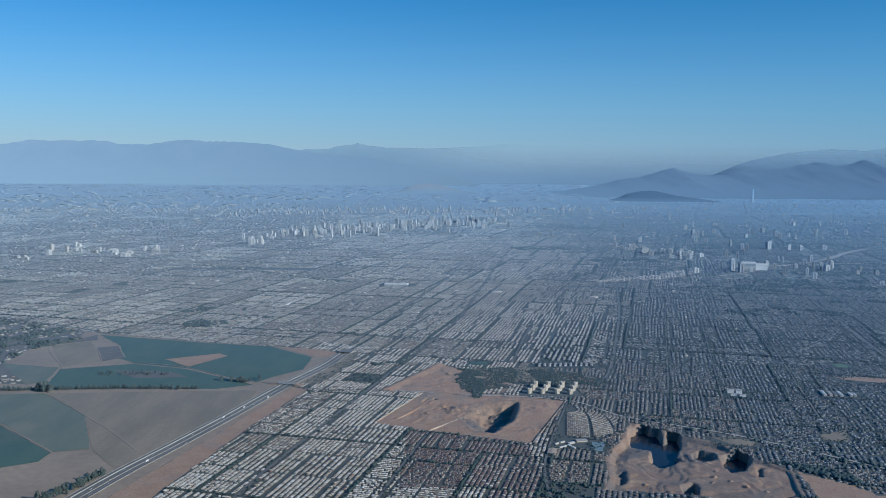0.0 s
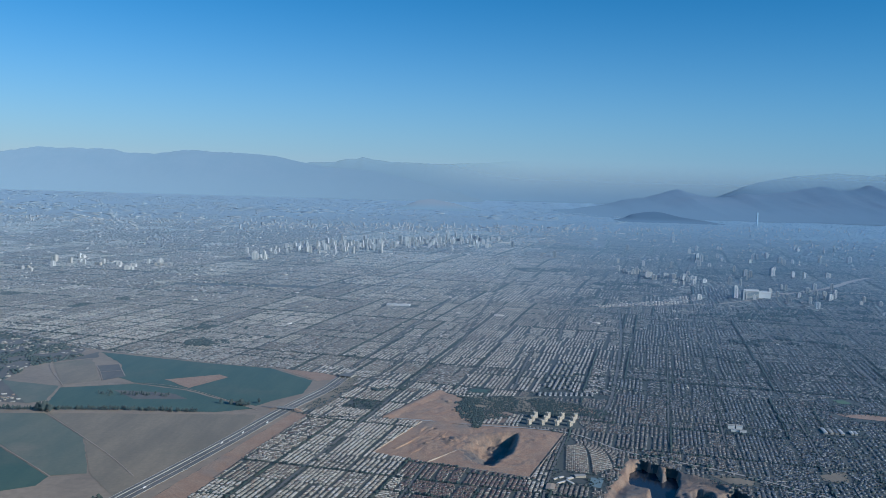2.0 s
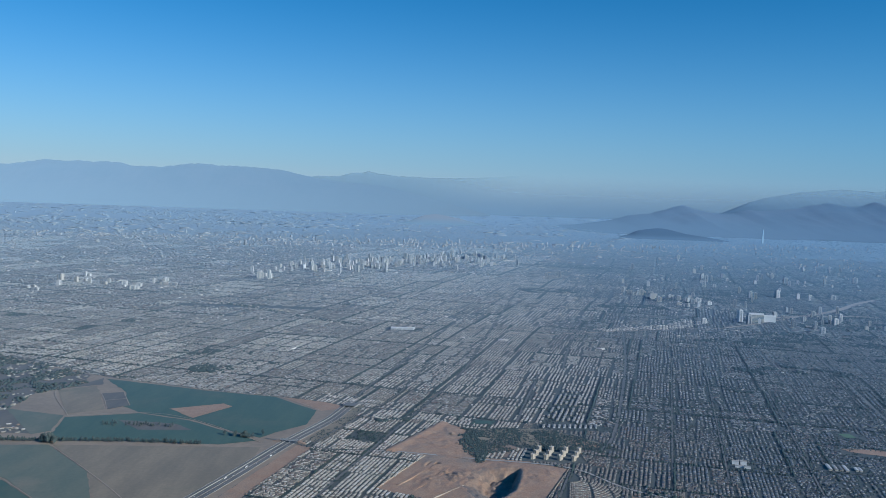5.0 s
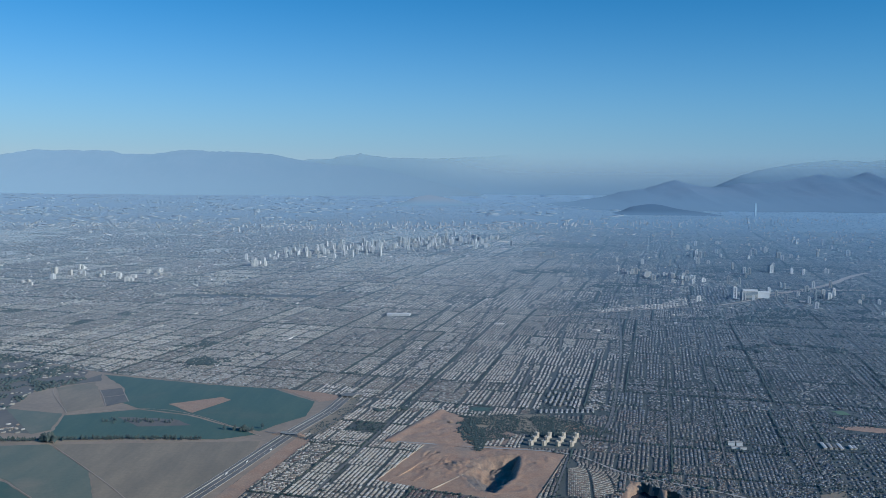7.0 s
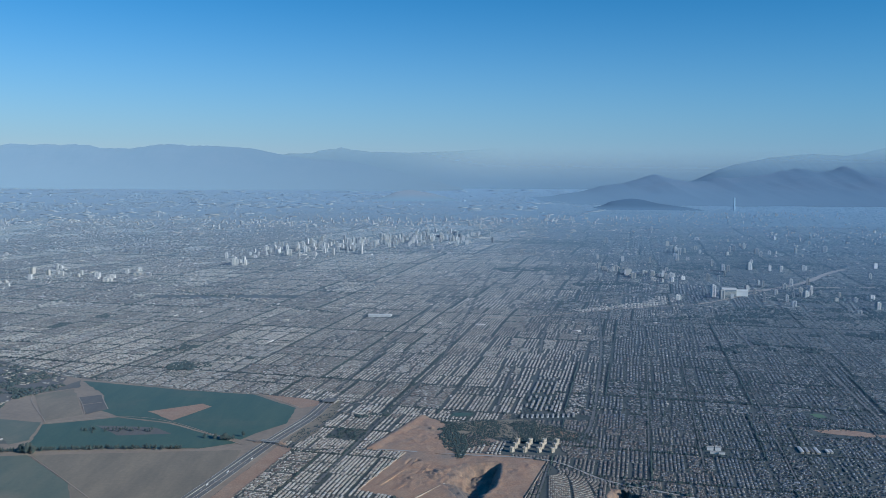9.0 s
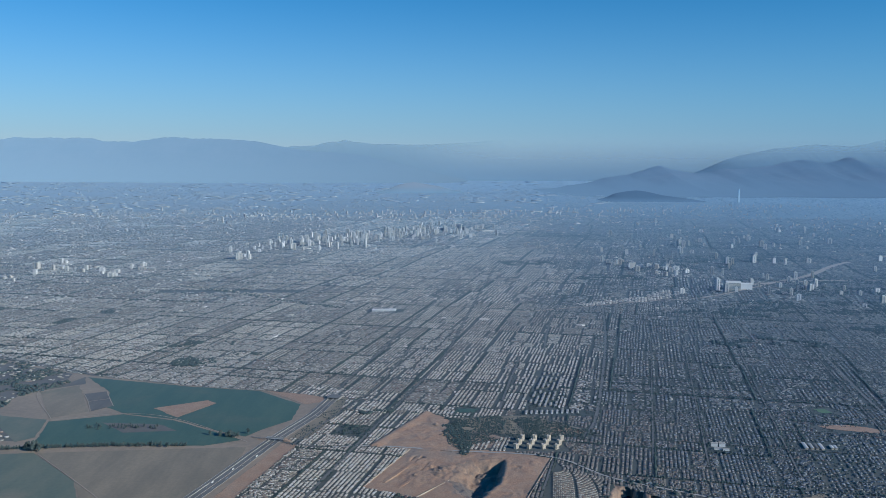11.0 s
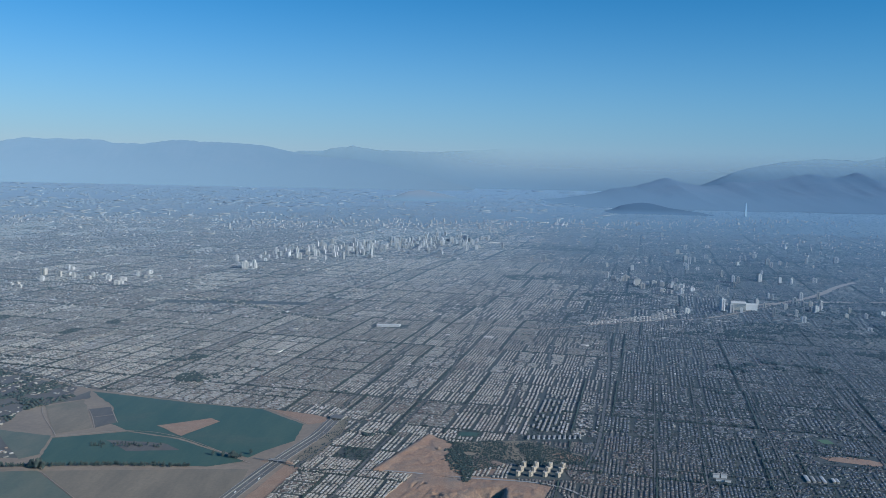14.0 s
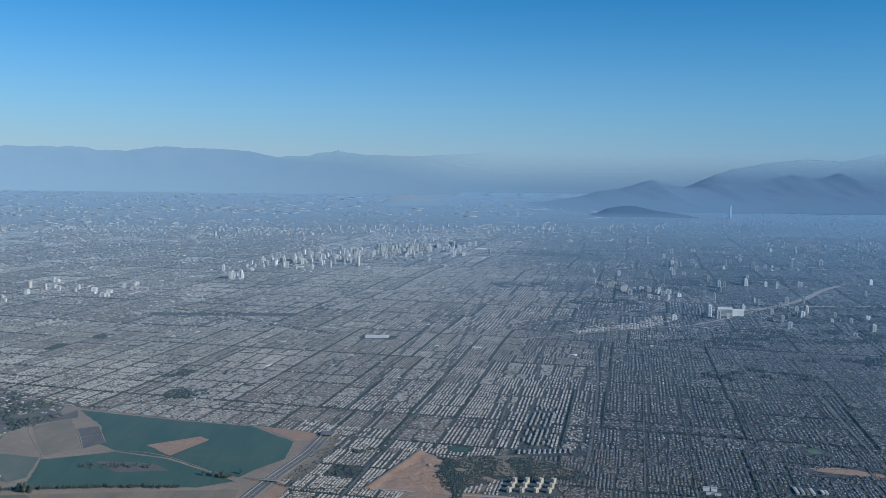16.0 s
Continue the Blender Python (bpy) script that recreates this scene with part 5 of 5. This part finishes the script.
def hall(label, x, y, yaw, l, w, h, wall=None, roof=None, name="warehouse", group=""):
    """A long hall with a low gable, ridge cap and a row of doors."""
    e = empty(name, label, name.replace("_", " "), group, pose(x, y, 0, 0, 0, yaw))
    bm = bmesh.new()
    p = [(-w / 2, 0), (w / 2, 0), (w / 2, h), (0, h * 1.0), (-w / 2, h)]
    a = [bm.verts.new((-l / 2, q[0], q[1])) for q in p]
    b = [bm.verts.new((l / 2, q[0], q[1])) for q in p]
    for i in range(5):
        j = (i + 1) % 5
        bm.faces.new((a[i], b[i], b[j], a[j]))
    bm.faces.new(a[::-1]), bm.faces.new(b)
    bmesh.ops.recalc_face_normals(bm, faces=bm.faces)
    part("wall", bm, wall or M_white, e)
    bm = bmesh.new()
    o = 0.12
    v = [bm.verts.new(q) for q in ((-l / 2 - o, -w / 2 - o, h), (l / 2 + o, -w / 2 - o, h), (l / 2 + o, 0, h * 1.25), (-l / 2 - o, 0, h * 1.25),
                                   (l / 2 + o, w / 2 + o, h), (-l / 2 - o, w / 2 + o, h))]
    for f in ((0, 1, 2, 3), (3, 2, 4, 5), (0, 3, 5), (1, 4, 2)):
        bm.faces.new([v[i] for i in f])
    bmesh.ops.recalc_face_normals(bm, faces=bm.faces)
    part("roof", bm, roof or M_tin, e)
    return e


for dx, dy, l, w, mat in ((0, 0, 6.0, 1.0, M_tin), (1.9, -0.5, 5.2, 0.9, M_concrete), (3.5, -0.8, 5.2, 0.9, M_asphalt), (5.2, -1.1, 5.8, 1.0, M_tin), (8.6, -1.6, 3.2, 0.8, M_white), (9.8, -1.8, 3.2, 0.8, M_tin)):
    hall("long low hall with grey sheet roof", 130.5 + dx, 290.0 + dy, 80, l, w, 0.55, M_cream, mat)
for q in ((99.1, 290.7, -12, 2.2, 0.9, 1.2), (101.7, 290.2, -12, 2.0, 0.9, 1.2), (99.3, 287.1, -12, 2.6, 0.8, 0.7), (101.7, 286.2, -12, 2.0, 0.8, 0.7)):
    hall("bright white school building", *q, M_white, M_concrete, "school_building")
for q in ((32.9, 234.2, 38, 3.6, 0.5, 0.32), (35.7, 231.0, -62, 3.2, 0.5, 0.32), (33.3, 230.7, 38, 2.6, 0.45, 0.3), (36.1, 234.2, 38, 2.0, 0.9, 0.3)):
    hall("low school wing with white sheet roof", *q, M_cream, M_white, "school_building")
hall("low hall with grey roof", 39.2, 236.2, 8, 3.0, 1.6, 0.45, M_cream, M_concrete, "hall")
hall("low square hall with tan roof", 29.8, 226.1, 78, 4.2, 2.2, 0.6, M_cream, M_track, "hall")
for i in range(4):
    hall("shopping centre hall with white roof", -35.9 + i * 3.7, 567.2 + i * 0.5, -12, 3.9, 4.6, 1.1, None, M_white, "shopping_centre")
for i in range(13):
    hall("long cream apartment slab beside the band of trees", -199.3 + i * 6.71, 687.3 - i * 4.74, 70, 3.0, 1.1, 0.8, M_cream, M_cream, "apartment_slab", "slabs by the tree band")
for col in range(6):
    for i in range(19):
        u, v = xy_to_uv(40.7, 342.9)
        px, py = uv_to_xy(u + col * 2.1, v + i * 4.4 + (2 if col % 3 == 1 else 0))
        if not inside(ESTATE, np.array([px]), np.array([py]))[0] or (i * 7 + col * 5) % 13 < 2 or i % 6 == 5:
            continue
        hall("apartment slab with pale roof on the estate", px, py, 78, 3.1, 0.75, 0.5, M_cream, M_concrete, "apartment_slab", "apartment slabs on the estate")
for i in range(11):
    hall("long apartment slab with pale roof on the estate", 38.0 + i * 2.06, 330.8 - i * -0.17, 78, 3.2, 0.75, 0.6, M_white, M_concrete, "apartment_slab", "apartment slabs on the estate")

patch("park_ground", [(10.0, 305.9), (24.9, 305.4), (43.1, 302.6), (57.4, 304.7), (55.6, 311.9), (37.6, 327.8), (19.3, 324.7), (8.2, 323.0)], M_plough, 0.05, "dry brown ground under the park trees", "ground")
patch("quarry_yard", [(10.0, 289.0), (24.9, 288.6), (27.6, 299.7), (19.3, 308.0), (9.1, 306.0)], M_gravel, 0.06, "grey-brown rubble yard below the park", "yard")
patch("bare_lot", [(44.0, 313.8), (56.5, 309.2), (59.2, 304.4), (46.7, 306.4)], M_earth, 0.07, "bare sandy lot beside the park", "lot")
patch("lawn", [(10.5, 336.7), (19.3, 336.5), (18.4, 331.9), (10.1, 331.5)], M_teal, 0.07, "dull green lawn plot", "lawn")
for poly in ([(91.2, 236.6), (98.5, 237.3), (95.9, 228.3), (88.7, 228.3)], [(99.9, 235.3), (106.7, 236.4), (104.0, 226.2), (97.5, 227.5)], [(108.7, 235.5), (114.4, 233.5), (112.4, 224.5), (106.2, 226.2)]):
    tagged(part("boundary_wall", ribbon(poly + [poly[0]], 0.22, 0.03, 0.12), M_concrete), "pale kerbed path round a garden block", "path", kind="structure")
patch("bare_lot", [(77.3, 240.4), (88.5, 238.1), (86.3, 232.6), (80.3, 233.9)], M_plough, 0.06, "grey-brown bare lot beside the quarry road", "lot")
patch("bare_lot", [(109.1, 243.2), (118.5, 247.7), (114.6, 236.5), (108.4, 239.0)], M_plough, 0.06, "brown bare lot between gardens", "lot")
patch("sports_court", [(42.0, 235.5), (45.8, 235.2), (43.5, 227.3), (40.3, 228.2)], M_court, 0.07, "blue-green sports court", "court")
patch("sports_field", [(154.7, 330.4), (159.1, 330.8), (158.1, 336.2), (153.8, 335.8)], M_lawn, 0.06, "bright green sports pitch", "pitch")
patch("bare_lot", [(145.5, 314.0), (157.5, 314.4), (170.4, 307.4), (171.3, 302.4), (158.5, 306.1), (147.2, 310.5)], M_earth, 0.05, "bare sandy lot", "lot")

# marks in the quarries
patch("pond", PIT2, M_pool, LAKE, "dark navy lake in the quarry's deepest pit", "pond")
patch("pond", PIT3, M_pool, LAKE, "dark navy pond in a round pit of the quarry", "pond")
patch("pond", [(80.3, 207.1), (82.5, 206.4), (82.7, 204.2), (80.5, 204.8)], M_pool, -0.6, "small dark pond on the quarry floor", "pond")

# quarry edge walls
for line in ([(-20.0, 252.6), (-12.9, 271.4), (-6.6, 287.7)], [(-3.8, 244.7), (1.8, 252.2), (6.1, 258.0)], [(41.0, 278.7), (33.2, 256.3), (25.3, 233.9)], [(25.3, 233.9), (10.8, 239.2), (-3.8, 244.7)]):
    tagged(part("boundary_wall", ribbon(smooth_line(line), 0.06, -0.3, 0.6), M_track), "pale sandy wall round the quarry", "wall", kind="structure")

# low banks of earth across the first quarry
for line in ([(-14.0, 256.9), (-7.2, 270.6), (-2.3, 283.5)], [(-9.2, 252.6), (-2.4, 265.4), (1.4, 275.8)], [(-5.2, 284.8), (1.5, 287.5), (8.1, 285.6)]):
    bank = tagged(part("earth_bank", ribbon(smooth_line(line, 1.5), 0.6, -0.2, 0.36), M_earth), "low sandy bank across the quarry floor", "bank", kind="structure")

# spoil heaps in the quarries
HEAPS = [(p, q, 0.6 * r) for p, q, r in ((0.5, 270.5, 1.6), (3.3, 265.6, 1.3), (-4.3, 263.0, 1.2), (70.8, 205.3, 1.3), (68.1, 209.2, 1.6), (66.3, 204.9, 1.1), (73.5, 201.5, 1.2), (54.6, 199.9, 1.4), (50.0, 204.8, 1.2), (69.8, 213.5, 1.0), (77.1, 198.4, 1.5), (10.0, 309.4, 1.5), (2.5, 315.0, 1.8), (4.4, 303.2, 1.4))]
for i, (hx, hy, hr) in enumerate(HEAPS):
    bm = bmesh.new()
    bmesh.ops.create_cone(bm, segments=18, radius1=hr, radius2=0.12, depth=hr * 0.75, cap_ends=True)
    for q in bm.verts:
        q.co.z *= 0.6
        q.co += Vector((1, 0.7, 0.4)) * 0.35 * noise.noise(q.co * 1.3 + Vector((i, 2 * i, 0)))
    ob = tagged(part("mound", bm, M_gravel if i % 2 else M_earth), "sandy mound of spoil in the quarry", "mound", "spoil mounds")
    hz = float(ground_height(np.array([float(hx)]), np.array([float(hy)]))[0])
    ob.location = (hx, hy, hz + hr * 0.3)

# ---- towers ----


def tower_kind(w, d, floors, setback):
    """A slab or point block of flats: body, recessed window bands, roof slab and plant room."""
    h = floors * 0.5
    e = empty("apartment_tower", "pale high-rise apartment tower in the hazy city", "tower", "high-rise towers of the city")
    bm = bmesh.new()
    add_box(bm, -w / 2, -d / 2, 0, w / 2, d / 2, h)
    for s in (-1, 1):
        add_box(bm, s * w * 0.30 - w * 0.09, -d / 2 - 0.25, 0, s * w * 0.30 + w * 0.09, -d / 2, h * 0.97)
    wall = part("wall", bm, M_pale, e)
    for s in (-1, 0, 1):
        part("window_strip", box_bm(s * w * 0.14 - w * 0.04 + s * 0.1, -d / 2 - 0.06, 0.5, s * w * 0.14 + w * 0.04 + s * 0.1, -d / 2 + 0.1, h * 0.95), M_glass, wall)
    roof = part("roof", box_bm(-w * 0.47, -d * 0.47, h, w * 0.47, d * 0.47, h + 0.12), M_concrete, e)
    part("plant_room", box_bm(-w * 0.22 + setback, -d * 0.2, h + 0.12, w * 0.18 + setback, d * 0.25, h + 1.0), M_pale, roof)
    return e


KINDS = [tower_kind(3.6, 3.2, 18, 0.3), tower_kind(5.2, 2.8, 14, -0.5), tower_kind(3.0, 3.0, 23, 0.0), tower_kind(7.0, 2.6, 9, 0.8)]
used = [False] * 4


def put_tower(x, y, yaw, s, kind):
    m = pose(x, y, float(plain(x, y)), 0, 0, yaw) @ Matrix.Diagonal((*s, 1))
    if not used[kind]:
        KINDS[kind].matrix_basis, used[kind] = m, True
    else:
        copy_thing(KINDS[kind], pose(0, 0, 0)).matrix_basis = m


def towers(n, along, spread, lo, hi, seed, kinds=(0, 1, 2, 0, 2)):
    """Towers strewn round a line of (x, y)."""
    r = random.Random(seed)
    line = smooth_line(along, 6.0)
    for _ in range(n):
        p = line[int(r.random() ** 0.9 * (len(line) - 1))]
        k = r.uniform(lo, hi)
        w = k * r.uniform(0.95, 1.5)
        put_tower(p[0] + r.gauss(0, spread[0]), p[1] + r.gauss(0, spread[1]), -12 + r.choice((0, 0, 90, 20)) + r.gauss(0, 4), (w, w, 0.8 * k), r.choice(kinds))


towers(34, [(-207.3, 964.5), (-168.7, 1031.1), (-146.0, 1114.4)], (22, 55), 0.5, 0.85, 1)
towers(170, [(-156.3, 1047.4), (-90.5, 1127.2), (-29.6, 1198.2), (50.5, 1264.0)], (24, 60), 0.55, 0.92, 2)
towers(5, [(-191.5, 882.2), (-183.1, 883.7)], (3, 4), 0.7, 1.0, 3, (0, 2))
towers(22, [(-371.3, 817.1), (-314.9, 753.5), (-286.0, 744.2), (-274.4, 835.9)], (20, 30), 0.55, 0.85, 4, (0, 1, 3, 3, 3))
towers(26, [(181.7, 849.2), (199.1, 816.1), (224.0, 760.8)], (12, 12), 0.5, 0.8, 5, (0, 1, 1, 3))
towers(30, [(221.4, 729.7), (250.0, 679.5), (295.4, 662.3), (322.4, 713.7)], (26, 40), 0.4, 0.75, 6)
towers(26, [(173.4, 933.9), (216.2, 1000.2), (328.5, 884.6), (396.8, 822.7)], (60, 90), 0.5, 0.9, 7)
towers(24, [(323.1, 1121.5), (369.6, 1161.1), (450.9, 1061.1)], (120, 120), 0.6, 1.0, 11)


def far_towers(groups):
    px, py, k = [], [], []
    for n, along, spread, lo, hi, seed in groups:
        r = random.Random(seed)
        line = smooth_line(along, 8.0)
        for _ in range(n):
            p = line[int(r.random() * (len(line) - 1))]
            px.append(p[0] + r.gauss(0, spread[0])), py.append(p[1] + r.gauss(0, spread[1])), k.append(r.uniform(lo, hi))
    k = np.array(k)
    n = len(k)
    size = np.stack([k * rng.uniform(2.6, 4.5, n), k * rng.uniform(2.4, 3.4, n), k * rng.uniform(4, 8.5, n)], 1)
    me = scatter("far_towers", BLOCK, np.stack([px, py, plain(px, py)], 1), rng.choice([-TILT, -TILT + 1.57], n), size, [M_palestuff, M_palestuff])
    tagged(new("far_towers", me), "pale high-rise towers fading in the haze of the city centre", "towers", kind="stuff")


far_towers([(90, [(-330, 1500), (-200, 1620), (-60, 1750)], (60, 70), 0.4, 0.75, 8),
            (190, [(-30, 1650), (150, 1700), (330, 1750), (480, 1820)], (60, 90), 0.4, 0.75, 9),
            (150, [(480, 1800), (640, 1900), (820, 2000), (980, 2080)], (80, 90), 0.35, 0.65, 10),
            (60, [(-760, 1500), (-500, 1700), (-300, 1900)], (150, 120), 0.35, 0.6, 12),
            (120, [(500, 1250), (640, 1400), (800, 1500)], (90, 110), 0.3, 0.55, 14),
            (70, [(-1300, 2700), (-700, 2900), (0, 2700)], (250, 150), 0.4, 0.7, 13)])
big = hall("big cream hospital block", 238.6, 670.7, -8, 11, 5, 5.2, M_cream, M_white, "hospital")
hall("white wing of the hospital block", 247.9, 669.9, -8, 10, 4.5, 4.2, M_white, M_white, "hospital")
for f in range(5):
    part("window_strip", box_bm(-5.2, -2.56, 0.5 + f * 0.95, 5.2, -2.46, 0.95 + f * 0.95), M_glass, big, "dark ribbon of windows")
put_tower(224.1, 664.1, 0, (1.0, 1.0, 0.8), 2)
put_tower(227.3, 653.5, 0, (1.0, 1.0, 0.75), 0)


def skyscraper():
    e = empty("skyscraper", "slim pale glass skyscraper far off below the mountains", "skyscraper", m=pose(808, 2255, 0))
    h = 33
    bm = bmesh.new()
    lo = [bm.verts.new((sx * 2.0, sy * 2.0, 0)) for sx, sy in ((-1, -1), (1, -1), (1, 1), (-1, 1))]
    hi = [bm.verts.new((sx * 1.6, sy * 1.6, h)) for sx, sy in ((-1, -1), (1, -1), (1, 1), (-1, 1))]
    for i in range(4):
        bm.faces.new((lo[i], lo[(i + 1) % 4], hi[(i + 1) % 4], hi[i]))
    bm.faces.new(hi)
    part("shaft", bm, M_tin, e)
    part("crown", box_bm(-1.1, -1.1, h, 1.1, 1.1, h + 2), M_concrete, e)


skyscraper()
